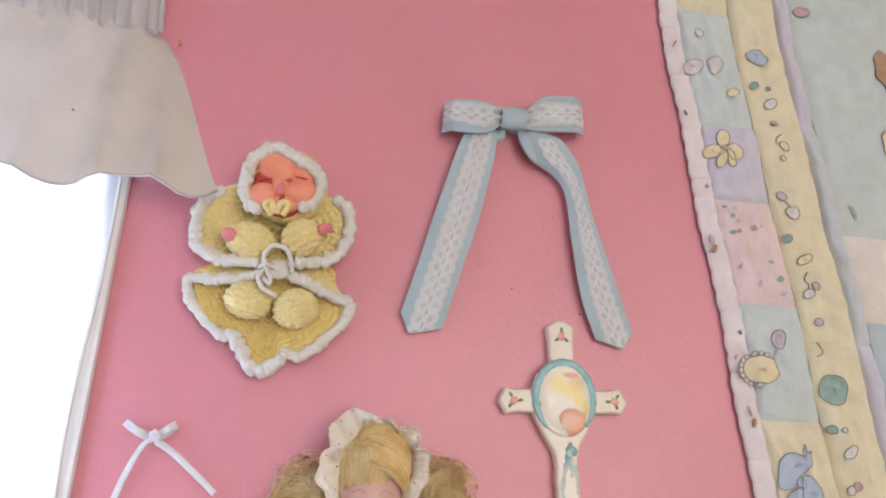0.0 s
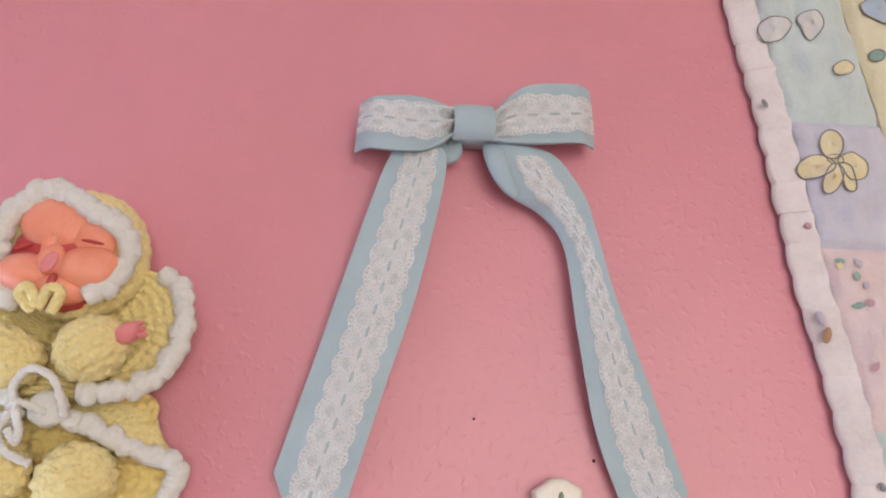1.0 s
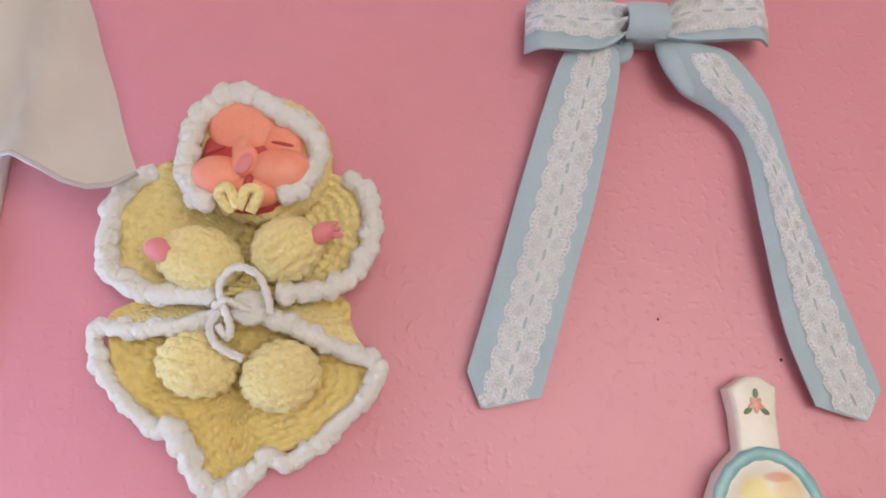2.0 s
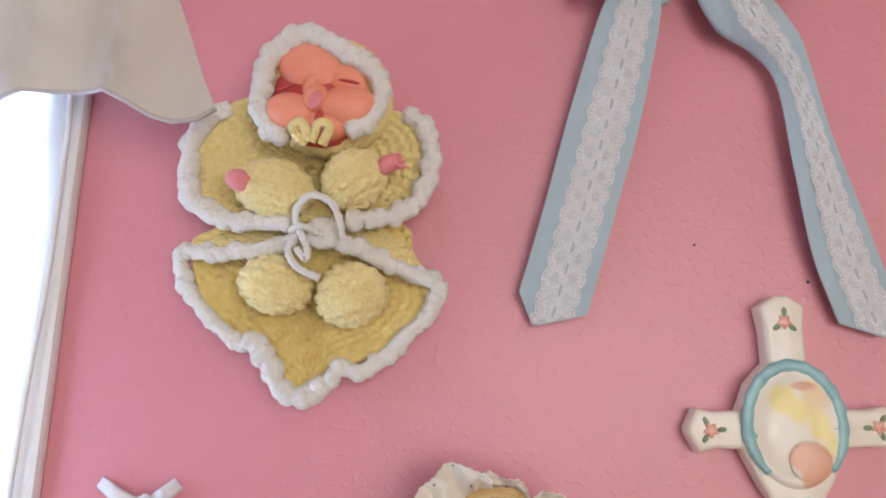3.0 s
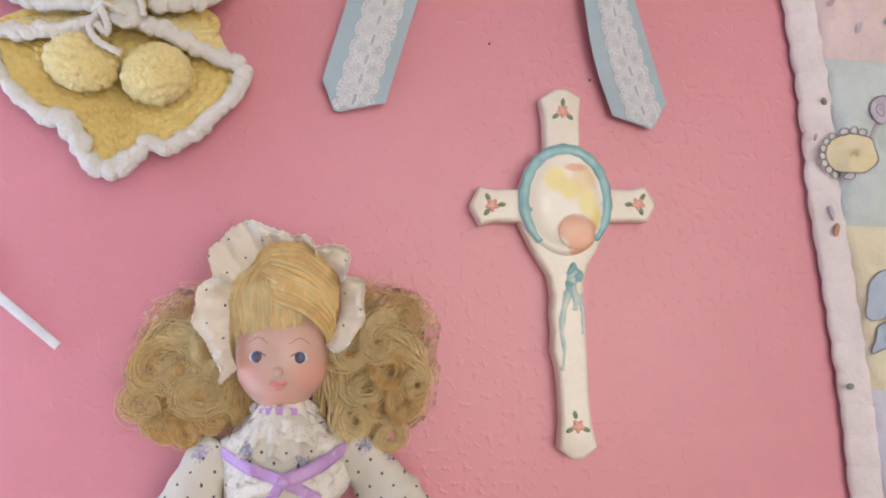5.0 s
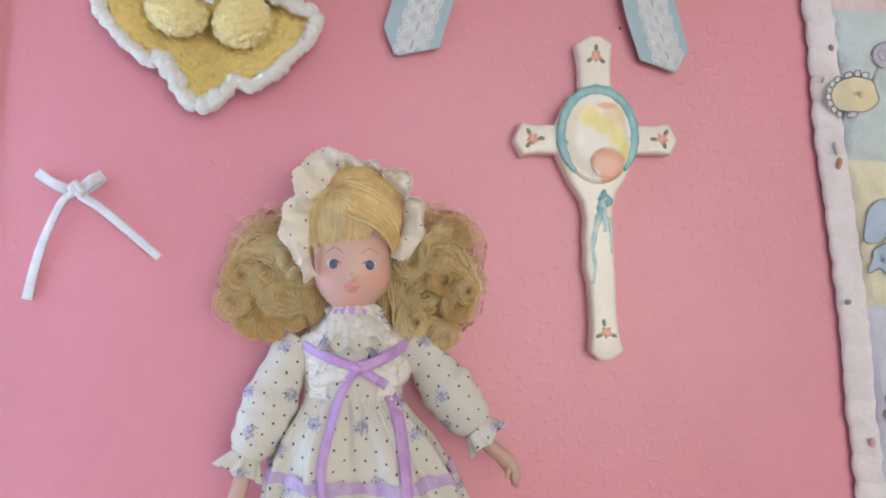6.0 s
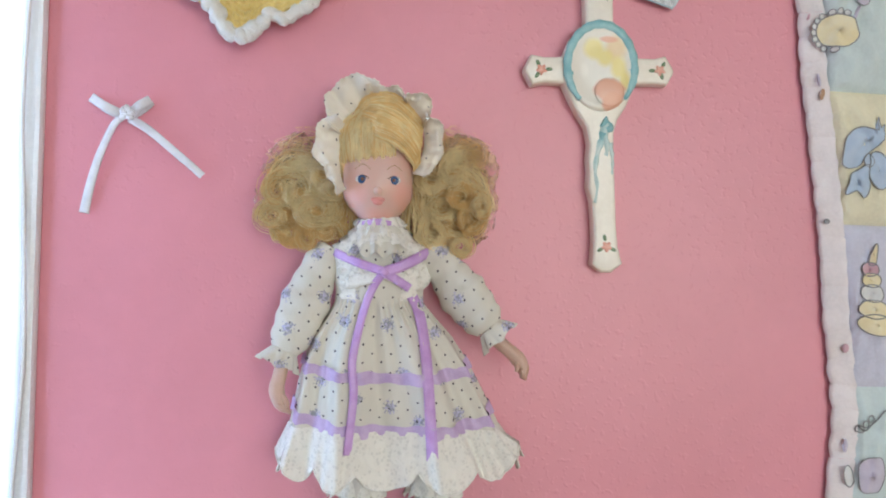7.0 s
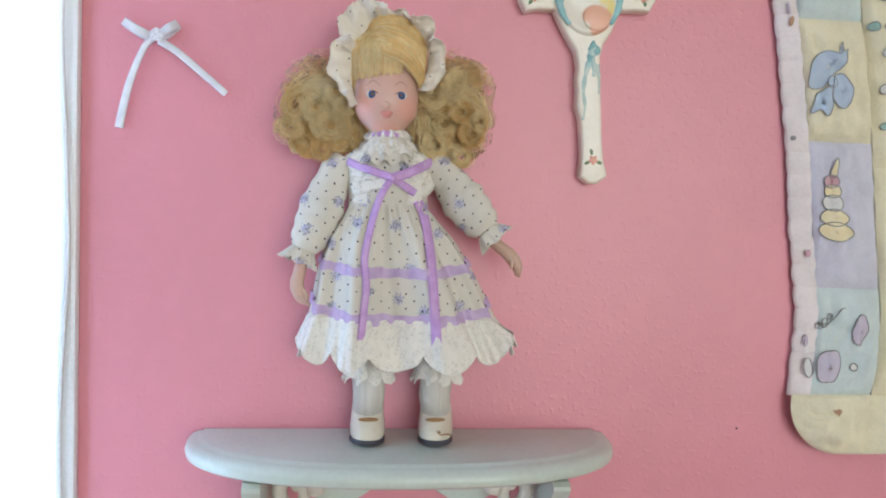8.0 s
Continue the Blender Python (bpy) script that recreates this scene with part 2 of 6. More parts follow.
def dabbed(name, base, dabs, rough, sss=0.0):
    """Soft dabs of paint over a glazed ground: each has x, z, two half sizes, a softness and a colour."""
    m, nt, b = nodes_of(name)
    vec = place(nt)
    sep = nt.nodes.new("ShaderNodeSeparateXYZ")
    nt.links.new(vec, sep.inputs[0])
    stray = calc(nt, "MULTIPLY", calc(nt, "SUBTRACT", noise_of(nt, vec, 170, 4, 0.6), 0.5), 1.0)
    col = blend(nt, span(nt, noise_of(nt, vec, 60, 3), 0.3, 0.7), tuple(c * 0.95 for c in base), base)
    for x, z, rx, rz, soft, paint in dabs:
        a = calc(nt, "MULTIPLY", calc(nt, "SUBTRACT", sep.outputs[0], x), 1 / rx)
        c = calc(nt, "MULTIPLY", calc(nt, "SUBTRACT", sep.outputs[2], z), 1 / rz)
        d = calc(nt, "SQRT", calc(nt, "ADD", calc(nt, "MULTIPLY", a, a), calc(nt, "MULTIPLY", c, c)))
        d = calc(nt, "ADD", d, calc(nt, "MULTIPLY", stray, 0.7 * (1 - soft) if not sss else 0.1))
        col = blend(nt, span(nt, d, 1 - soft, 1 + soft * 0.5, 0.9, 0.0), col, paint)
    nt.links.new(col, b.inputs["Base Color"])
    b.inputs["Roughness"].default_value = rough
    b.inputs["Coat Weight"].default_value = 0.15
    bumped(nt, b, noise_of(nt, vec, 500, 2), 0.3, 0.0001)
    if sss:
        b.inputs["Subsurface Weight"].default_value, b.inputs["Subsurface Scale"].default_value = sss, 0.004
    return m


ROUGE, BUFF, LEMON, CORAL = (0.76, 0.40, 0.32), (0.80, 0.58, 0.30), (0.84, 0.70, 0.24), (0.76, 0.38, 0.24)
DOLL_FACE = dabbed("doll_face", (0.69, 0.435, 0.355), [(-0.0195, 1.5225, 0.0080, 0.0085, 0.9, ROUGE), (0.0090, 1.5225, 0.0080, 0.0085, 0.9, ROUGE), (-0.0053, 1.5100, 0.010, 0.005, 0.9, ROUGE)], 0.46, 0.2)
PAINTING = dabbed("medallion_painting", (0.84, 0.79, 0.68), [(0.1276, 1.6219, 0.0072, 0.0072, 0.45, LEMON), (0.1418, 1.6225, 0.0072, 0.0092, 0.5, BUFF), (0.1350, 1.6165, 0.0060, 0.0060, 0.5, LEMON), (0.1440, 1.6110, 0.0056, 0.0080, 0.5, LEMON), (0.1484, 1.6029, 0.0036, 0.0070, 0.5, LEMON), (0.1371, 1.6283, 0.0062, 0.0022, 0.4, CORAL), (0.1389, 1.5958, 0.0108, 0.0080, 0.22, CORAL), (0.1407, 1.5886, 0.0070, 0.0068, 0.25, CORAL), (0.1220, 1.6080, 0.0028, 0.0050, 0.6, (0.88, 0.83, 0.72))], 0.3)
HAND_SKIN = surface("doll_hand", (0.60, 0.40, 0.31), (0.54, 0.34, 0.25), 70, 900, 0.4, sss=0.1)
EYE_BLUE = surface("eye_blue", (0.05, 0.11, 0.24), big=300, fine=2000, rough=0.15, coat=0.6)
EYE_DARK = surface("lash_brown", (0.16, 0.07, 0.04), big=300, fine=2000, rough=0.5)
LIP = surface("lip_rose", (0.76, 0.31, 0.28), big=300, fine=2000, rough=0.35)
HAIR = strand_of("blonde_hair", (0.92, 0.62, 0.25))
HAIR_LIGHT = strand_of("pale_blonde_hair", (1.0, 0.81, 0.44))
HAIR_WISP = veil("wispy_hair", (0.84, 0.58, 0.36))
DRESS = printed_cloth("sprigged_cotton", (0.69, 0.65, 0.56))
BONNET = printed_cloth("bonnet_cotton", (0.82, 0.75, 0.64), False, 0.0150, 0.55)
DOLL_LACE = net_cloth("doll_lace", (0.82, 0.785, 0.71))
LILAC_RIBBON = surface("lilac_ribbon", (0.58, 0.36, 0.67), (0.49, 0.28, 0.59), 150, 1200, 0.38, dist=0.0002)
LILAC_PALE = surface("pale_lilac_ribbon", (0.56, 0.42, 0.62), (0.46, 0.32, 0.53), 150, 1200, 0.45)
STOCKING = surface("white_stocking", (0.63, 0.59, 0.53), big=80, fine=500, rough=0.9, dist=0.0005, stretch=(3, 3, 0.3))
SHOE = surface("ivory_vinyl", (0.70, 0.64, 0.52), (0.63, 0.56, 0.45), 90, 800, 0.35, coat=0.2)
SOLE = surface("dark_sole", (0.06, 0.06, 0.075), big=120, fine=800, rough=0.6)
BROWN_MARK = surface("brown_thread", (0.35, 0.20, 0.08), big=300, fine=1500, rough=0.6)
NAIL_METAL = surface("dark_nail", (0.05, 0.03, 0.03), big=900, fine=3000, rough=0.4)
GLASS, gnt, gb = nodes_of("window_glass")
gb.inputs["Transmission Weight"].default_value, gb.inputs["Roughness"].default_value = 1.0, 0.0

# ---- building helpers ----
def mesh_of(name, bm, materials, smooth=True):
    bm.normal_update()
    me = bpy.data.meshes.new(name)
    bm.to_mesh(me)
    bm.free()
    for m in materials if isinstance(materials, (list, tuple)) else [materials]:
        me.materials.append(m)
    if smooth:
        me.polygons.foreach_set("use_smooth", [True] * len(me.polygons))
    return me


def thing(name, x, y, z, label, category, group="", kind=""):
    ob = new(name)
    ob.empty_display_size = 0.02
    ob.location = (x, y, z)
    return tagged(ob, label, category, group, kind)


def part(name, bm, material, parent, label="", smooth=True):
    ob = new(name, mesh_of(name, bm, material, smooth))
    ob.parent = parent
    if parent.type == "EMPTY":
        ob.matrix_parent_inverse = Matrix.Translation(-Vector(parent.location))
    return tagged(ob, label)


def solid(name, bm, material, label="", category="", kind="", smooth=True):
    return tagged(new(name, mesh_of(name, bm, material, smooth)), label, category, "", kind)


def box(bm, x0, x1, y0, y1, z0, z1, bevel=0.0, mi=0):
    r = bmesh.ops.create_cube(bm, size=1)
    bmesh.ops.transform(bm, matrix=Matrix.LocRotScale(((x0 + x1) / 2, (y0 + y1) / 2, (z0 + z1) / 2), None, (x1 - x0, y1 - y0, z1 - z0)), verts=r["verts"])
    faces = {f for v in r["verts"] for f in v.link_faces}
    for f in faces:
        f.material_index = mi
    if bevel:
        edges = list({e for f in faces for e in f.edges})
        bmesh.ops.bevel(bm, geom=edges, offset=bevel, segments=2, affect="EDGES", profile=0.6)
    return bm


def boxed(*a, **k):
    return box(bmesh.new(), *a, **k)


def smooth_line(pts, n, closed=False):
    """A smooth curve (Catmull-Rom) through the points, at n even steps."""
    p = [Vector(q) for q in pts]
    m = len(p) if closed else len(p) - 1
    out = []
    for k in range(n):
        t = k / n * m if closed else k / (n - 1) * m
        i = min(int(t), m - 1)
        f = t - i
        if closed:
            a, b, c, d = p[(i - 1) % m], p[i % m], p[(i + 1) % m], p[(i + 2) % m]
        else:
            a, b, c, d = p[max(i - 1, 0)], p[i], p[i + 1], p[min(i + 2, m)]
        out.append(0.5 * (2 * b + (c - a) * f + (2 * a - 5 * b + 4 * c - d) * f * f + (3 * b - 3 * c + d - a) * f ** 3))
    return out


def grid(bm, rows, mi=0, closed=False, uvs=None):
    """Quads through rows of points; closed joins each row's end to its start."""
    vs = [[bm.verts.new(p) for p in row] for row in rows]
    layer = bm.loops.layers.uv.verify() if uvs else None
    w = len(rows[0])
    for i in range(len(rows) - 1):
        for j in range(w if closed else w - 1):
            k = (j + 1) % w
            f = bm.faces.new((vs[i][j], vs[i][k], vs[i + 1][k], vs[i + 1][j]))
            f.material_index = mi
            if uvs:
                for loop, (a, b) in zip(f.loops, ((i, j), (i, k), (i + 1, k), (i + 1, j))):
                    loop[layer].uv = uvs[a][b]
    return vs


def cap(bm, ring, mi=0):
    f = bm.faces.new(ring)
    f.material_index = mi


def tube(bm, pts, radius, seg=8, mi=0, flat=1.0, ends=True):
    """A round strand along points; radius is a number or a function of 0..1 along it."""
    rows, n = [], len(pts)
    side = Vector((0.3, 1, 0.2)).normalized()
    for i, p in enumerate(pts):
        d = (Vector(pts[min(i + 1, n - 1)]) - Vector(pts[max(i - 1, 0)]))
        d = d.normalized() if d.length > 1e-9 else Vector((0, 0, 1))
        side = side - d * side.dot(d)
        side = side.normalized() if side.length > 1e-6 else d.orthogonal().normalized()
        up = d.cross(side)
        r = radius(i / max(n - 1, 1)) if callable(radius) else radius
        rows.append([Vector(p) + (side * math.cos(a) * flat + up * math.sin(a)) * r for a in (2 * math.pi * k / seg for k in range(seg))])
    vs = grid(bm, rows, mi, True)
    if ends:
        cap(bm, vs[0][::-1], mi)
        cap(bm, vs[-1], mi)


def blob(bm, c, r, turn=0.0, seg=20, rings=12, mi=0, relief=None):
    """An ellipsoid with radii r, turned about y, with an optional relief in metres by its angles."""
    c, rot, rows = Vector(c), Matrix.Rotation(radians(turn), 3, "Y"), []
    for i in range(rings + 1):
        th = math.pi * min(max(i / rings, 0.002), 0.998)
        row = []
        for j in range(seg):
            ph = 2 * math.pi * j / seg
            d = Vector((math.sin(th) * math.cos(ph), math.sin(th) * math.sin(ph), math.cos(th)))
            v = Vector((d.x * r[0], d.y * r[1], d.z * r[2]))
            if relief:
                v += d * relief(th, ph)
            row.append(c + rot @ v)
        rows.append(row)
    vs = grid(bm, rows, mi, True)
    cap(bm, vs[0][::-1], mi)
    cap(bm, vs[-1], mi)


def strip(bm, left, right, across=8, mi=0, thick=0.0, swell=None, uvs=None):
    """Cloth between two edge lines; swell(u, v) pushes it along y. With a thickness it gets a back and a hem."""
    n = len(left)
    front = [[Vector(left[i]).lerp(Vector(right[i]), j / across) + Vector((0, swell(i / (n - 1), j / across) if swell else 0, 0)) for j in range(across + 1)] for i in range(n)]
    vs = grid(bm, front, mi, uvs=uvs)
    if thick:
        back = [[p + Vector((0, thick, 0)) for p in row] for row in front]
        vb = grid(bm, [row[::-1] for row in back], mi)
        rim = [(vs[i][0], vb[i][-1]) for i in range(n)], [(vs[i][-1], vb[i][0]) for i in range(n)]
        ends = [(vs[0][j], vb[0][across - j]) for j in range(across + 1)], [(vs[-1][j], vb[-1][across - j]) for j in range(across + 1)]
        for line in (*rim, *ends):
            for (a, b), (c, d) in zip(line, line[1:]):
                f = bm.faces.new((a, b, d, c))
                f.material_index = mi
        bmesh.ops.recalc_face_normals(bm, faces=bm.faces)


def plate(bm, outline, y_front, depth, bevel=0.0, mi=0):
    """A flat piece with that outline in x and z, its front at y_front, with rounded front edges."""
    f = bm.faces.new([bm.verts.new((p[0], y_front, p[1])) for p in outline])
    f.normal_update()
    if f.normal.y > 0:
        f.normal_flip()
    made = bmesh.ops.extrude_face_region(bm, geom=[f])
    verts = [g for g in made["geom"] if isinstance(g, bmesh.types.BMVert)]
    front = [g for g in made["geom"] if isinstance(g, bmesh.types.BMFace)]
    back = [v for v in f.verts]
    bmesh.ops.translate(bm, vec=(0, depth, 0), verts=back)
    if bevel:
        bmesh.ops.bevel(bm, geom=list(front[0].edges), offset=bevel, segments=3, affect="EDGES", profile=0.5)
    for g in bm.faces:
        g.material_index = mi
    bmesh.ops.recalc_face_normals(bm, faces=bm.faces)
    return verts


def wob(x, y, z=0.0, s=1.0):
    return noise.noise(Vector((x * s, y * s, z * s)))


# ---- the room ----
WIN_X0, WIN_X1, WIN_Z0, WIN_Z1 = -1.20, -0.2215, 0.80, 2.12


def pierced_wall(name, x0, x1, hole, label, m):
    """A wall in the plane y = 0 to 0.16, with one opening through it."""
    hx0, hx1, hz0, hz1 = hole
    bm = bmesh.new()
    box(bm, x0, hx0, 0, 0.16, 0, 2.5)
    box(bm, hx1, x1, 0, 0.16, 0, 2.5)
    box(bm, hx0, hx1, 0, 0.16, 0, hz0)
    box(bm, hx0, hx1, 0, 0.16, hz1, 2.5)
    return solid(name, bm, m, label, "wall", "structure", False)


pierced_wall("wall_north", -1.7, 2.0, (WIN_X0, WIN_X1, WIN_Z0, WIN_Z1), "pink painted wall with orange-peel texture", PINK_WALL)
solid("floor", boxed(-1.9, 2.2, -3.2, 0.2, -0.1, 0), FLOOR_WOOD, "brown wooden floor", "floor", "structure", False)
solid("ceiling", boxed(-1.9, 2.2, -3.2, 0.2, 2.5, 2.6), CEILING_PAINT, "white painted ceiling", "ceiling", "structure", False)
solid("wall_west", boxed(-1.86, -1.7, -3.0, 0.16, 0, 2.5), ROOM_PAINT, "plain painted wall", "wall", "structure", False)
solid("wall_east", boxed(2.0, 2.16, -3.0, 0.16, 0, 2.5), ROOM_PAINT, "plain painted wall", "wall", "structure", False)
bm = bmesh.new()
box(bm, -1.86, -0.06, -3.16, -3.0, 0, 2.5)
box(bm, 1.92, 2.16, -3.16, -3.0, 0, 2.5)
box(bm, -0.06, 1.92, -3.16, -3.0, 0, 0.62)
box(bm, -0.06, 1.92, -3.16, -3.0, 2.38, 2.5)
solid("wall_south", bm, ROOM_PAINT, "plain painted wall with a window opening", "wall", "structure", False)

# outdoor ground far below the window
solid("ground", boxed(-40, 40, -40, 40, -0.6, -0.5), surface("ground_green", (0.10, 0.14, 0.06), big=0.5, fine=6, rough=0.9), "green ground outside the window", "ground", "structure", False)

# the window in the pink wall
window = thing("window_1", -0.72, 0.05, WIN_Z0, "white painted window with a casing and bright daylight", "window", kind="structure")
part("casing", boxed(WIN_X1 - 0.004, WIN_X1 + 0.0165, -0.009, 0.0, WIN_Z0 - 0.05, WIN_Z1 + 0.05, 0.003), TRIM_PAINT, window, smooth=False)
part("casing", boxed(WIN_X0 - 0.05, WIN_X0 + 0.006, -0.012, 0.0, WIN_Z0 - 0.05, WIN_Z1 + 0.05, 0.003), TRIM_PAINT, window, smooth=False)
part("casing", boxed(WIN_X0 + 0.007, WIN_X1 - 0.007, -0.012, 0.0, WIN_Z1 - 0.006, WIN_Z1 + 0.05, 0.003), TRIM_PAINT, window, smooth=False)
part("window_sill", boxed(WIN_X0 + 0.007, WIN_X1 - 0.007, -0.012, 0.11, WIN_Z0 - 0.03, WIN_Z0 + 0.006, 0.004), TRIM_PAINT, window, smooth=False)
bm = bmesh.new()
for x in (WIN_X0 + 0.002, (WIN_X0 + WIN_X1) / 2 - 0.02, WIN_X1 - 0.042):
    box(bm, x, x + 0.04, 0.112, 0.15, WIN_Z0 + 0.008, WIN_Z1 - 0.008)
part("window_frame", bm, TRIM_PAINT, window, smooth=False)
for a, b in ((WIN_X0 + 0.043, (WIN_X0 + WIN_X1) / 2 - 0.021), ((WIN_X0 + WIN_X1) / 2 + 0.021, WIN_X1 - 0.043)):
    pane = part("pane", boxed(a, b, 0.128, 0.132, WIN_Z0 + 0.01, WIN_Z1 - 0.01), GLASS, window, smooth=False)
    pane.visible_shadow = False

# sheer curtain hanging over the opening, its edge lapping the casing
rows = []
for i in range(60):
    z = 0.86 + (2.06 - 0.86) * i / 59
    rows.append([Vector((x + 0.0022 * math.sin(z * 23) * (1 if x > -0.3 else 0), -0.015 - 0.160 * min(1.0, max(0.0, (-0.2135 - x) / 0.12)) ** 0.8 * min(1.0, max(0.0, (1.725 - z) / 0.12)) ** 0.7 - 0.007 * math.sin(x * 150 + 0.6 * math.sin(z * 3)) * (0.4 + 0.6 * (2.06 - z)) + 0.002 * wob(x, z, 0, 20), z))
                 for x in (-1.22 + (1.22 - 0.2125) * j / 150 for j in range(151))])
bm = bmesh.new()
grid(bm, rows)
sheer = thing("sheer_curtain", -0.7, -0.02, 0.86, "sheer white voile curtain, bright with daylight", "curtain")
part("panel", bm, SHEER, sheer)
bm = bmesh.new()
tube(bm, [r[-1] + Vector((0.001, -0.0008, 0)) for r in rows], 0.0013, 6)
part("side_hem", bm, TRIM_PAINT, sheer)

# gathered valance over it
def valance():
    v = thing("valance", -0.6, -0.03, 1.73, "off-white gathered cotton valance with a rolled hem", "curtain")
    rows, hem = [], []
    n, m = 130, 26
    for i in range(m + 1):
        f = i / m
        row = []
        for j in range(n + 1):
            g = j / n
            # the outer edge flares away from the header towards the hem
            edge = -0.1985 + 0.0635 * f ** 0.75
            x = -1.25 + (edge + 1.25) * g
            drop = 1.733 + 0.0065 * math.sin(x * 62 + 1.1) + 0.006 * math.sin(x * 27 + 0.2) + 0.013 * max(0.0, -0.215 - x) / 0.08
            drop = min(drop, 1.760 + 0.006 * math.sin(x * 50))
            drop += 0.014 * max(0.0, (x + 0.158) / 0.024) ** 1.5 if x > -0.158 else 0.0
            z = 1.872 + (drop - 1.872) * f
            ph = x * 118 + 0.9 * math.sin(f * 2.0) + 1.2 * math.sin(x * 31)
            fold = (abs(math.sin(ph / 2)) ** 0.6 - 0.5) * 0.020 * (0.45 + 0.55 * f) + 0.0050 * math.sin(x * 330 + 2 * f) * (1 - f) ** 1.5
            y = -0.032 - 0.016 * f - 0.012 * min(1.0, max(0.0, (-0.2 - x) / 0.1)) + fold + 0.0015 * wob(x, z, 1, 45)
            if g > 0.985:
                y += 0.01 * (g - 0.985) / 0.015
            row.append(Vector((x, y, z)))
        rows.append(row)
    bm = bmesh.new()
    grid(bm, rows)
    part("skirt", bm, VALANCE, v)
    bm = bmesh.new()
    tube(bm, rows[-1], 0.0011, 6)
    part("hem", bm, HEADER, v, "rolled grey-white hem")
    rows = []
    for i in range(9):
        f = i / 8
        rows.append([Vector((x, -0.034 - 0.006 * math.sin(f * math.pi) + 0.0060 * math.sin(x * 560 + 2.5 * wob(x, 0, 0, 60)) * (0.5 + f * 0.5), 1.868 + 0.075 * f + 0.002 * math.sin(x * 300)))
                     for x in (-1.25 + (1.25 - 0.1965 + 0.004 * (1 - f)) * j / 520 for j in range(521))])
    bm = bmesh.new()
    grid(bm, rows)
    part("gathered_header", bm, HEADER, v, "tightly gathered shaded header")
    bm = bmesh.new()
    tube(bm, [(-1.3, -0.022, 1.900), (-0.7, -0.022, 1.900), (-0.212, -0.022, 1.900)], 0.005, 10)
    part("curtain_rod", bm, TRIM_PAINT, v, "white curtain rod")
    bm = bmesh.new()
    box(bm, -0.2100, -0.2040, -0.026, -0.0005, 1.890, 1.912, 0.002)
    part("bracket", bm, TRIM_PAINT, v, "white rod bracket")
    bm = bmesh.new()
    blob(bm, (-0.236, -0.0565, 1.783), (0.0012, 0.0012, 0.0005), 20, 8, 6)
    part("speck", bm, NAIL_METAL, v, "tiny dark speck")
    bm = bmesh.new()
    tube(bm, smooth_line([(-0.1872, -0.001, 1.8770), (-0.1872, -0.008, 1.8770), (-0.1868, -0.011, 1.8745), (-0.1862, -0.009, 1.8720)], 14), 0.0009, 8)
    part("cup_hook", bm, surface("brass", (0.55, 0.32, 0.12), big=200, fine=900, rough=0.35), v, "small brass cup hook")


valance()

# ---- half-round shelf ----
SH_CX, SH_A, SH_D, SH_Z = 0.0148, 0.1455, 0.084, 1.3033


def shelf_ring(off, z, n=72):
    """A half-round outline with soft corners, grown by off, at height z."""
    pts = []
    for k in range(n + 1):
        t = math.pi * k / n
        c, s = math.cos(t), math.sin(t)
        x = SH_CX - (SH_A + off) * math.copysign(abs(c) ** 0.86, c)
        pts.append(Vector((x, -(SH_D + off) * abs(s) ** 0.80 - 0.0015, z)))
    return pts


def wall_shelf():
    s = thing("wall_shelf", SH_CX, 0, 1.20, "white painted half-round wooden wall shelf with moulded edge", "shelf")
    bm = bmesh.new()
    prof = [(-0.0095, 0.0), (-0.0085, -0.0002), (-0.0075, -0.0012), (-0.0045, -0.0016), (-0.0012, -0.0026), (0.0012, -0.005), (0.002, -0.008), (0.0012, -0.0112), (-0.002, -0.0132), (-0.006, -0.0138)]
    vs = grid(bm, [shelf_ring(o, SH_Z + h) for o, h in prof])
    cap(bm, vs[0])
    cap(bm, vs[-1][::-1])
    for i in range(len(prof) - 1):
        bm.faces.new((vs[i][0], vs[i + 1][0], vs[i + 1][-1], vs[i][-1]))
    bmesh.ops.recalc_face_normals(bm, faces=bm.faces)
    ob = part("shelf_top", bm, SHELF_PAINT, s)
    ob.data.set_sharp_from_angle(angle=radians(38))
    for x in (-0.0865, 0.1055):
        out = [(-0.0005, 1.2892), (-0.068, 1.2892), (-0.066, 1.276), (-0.052, 1.262), (-0.046, 1.246), (-0.030, 1.230), (-0.024, 1.212), (-0.010, 1.196), (-0.0005, 1.192)]
        line = smooth_line([(0, a, b) for a, b in out], 40)
        bm = bmesh.new()
        f = bm.faces.new([bm.verts.new((x, p.y, p.z)) for p in line])
        made = bmesh.ops.extrude_face_region(bm, geom=[f])
        bmesh.ops.translate(bm, vec=(0.011, 0, 0), verts=[g for g in made["geom"] if isinstance(g, bmesh.types.BMVert)])
        bmesh.ops.recalc_face_normals(bm, faces=bm.faces)
        part("bracket", bm, SHELF_PAINT, s, smooth=False)
    for x, sgn in ((-0.058, 1), (0.088, -1)):
        bm = bmesh.new()
        pts = [(x + sgn * 0.014 * math.cos(a) * (1 - a / 11), -0.030, 1.268 + 0.016 * math.sin(a) * (1 - a / 11)) for a in (k * 0.25 for k in range(34))]
        tube(bm, pts, lambda t: 0.0062 - 0.003 * t, 8)
        part("scroll", bm, SCROLL_PAINT, s, "cream carved scroll")
    bm = bmesh.new()
    rail = [(-0.0755, 1.2892)] + [(-0.0755 + 0.181 * k / 40, 1.262 + 0.010 * math.cos(k / 40 * 4 * math.pi)) for k in range(41)] + [(0.1055, 1.2892)]
    plate(bm, rail, -0.010, 0.0085, 0.001)
    part("back_rail", bm, SHELF_PAINT, s, smooth=False)


wall_shelf()

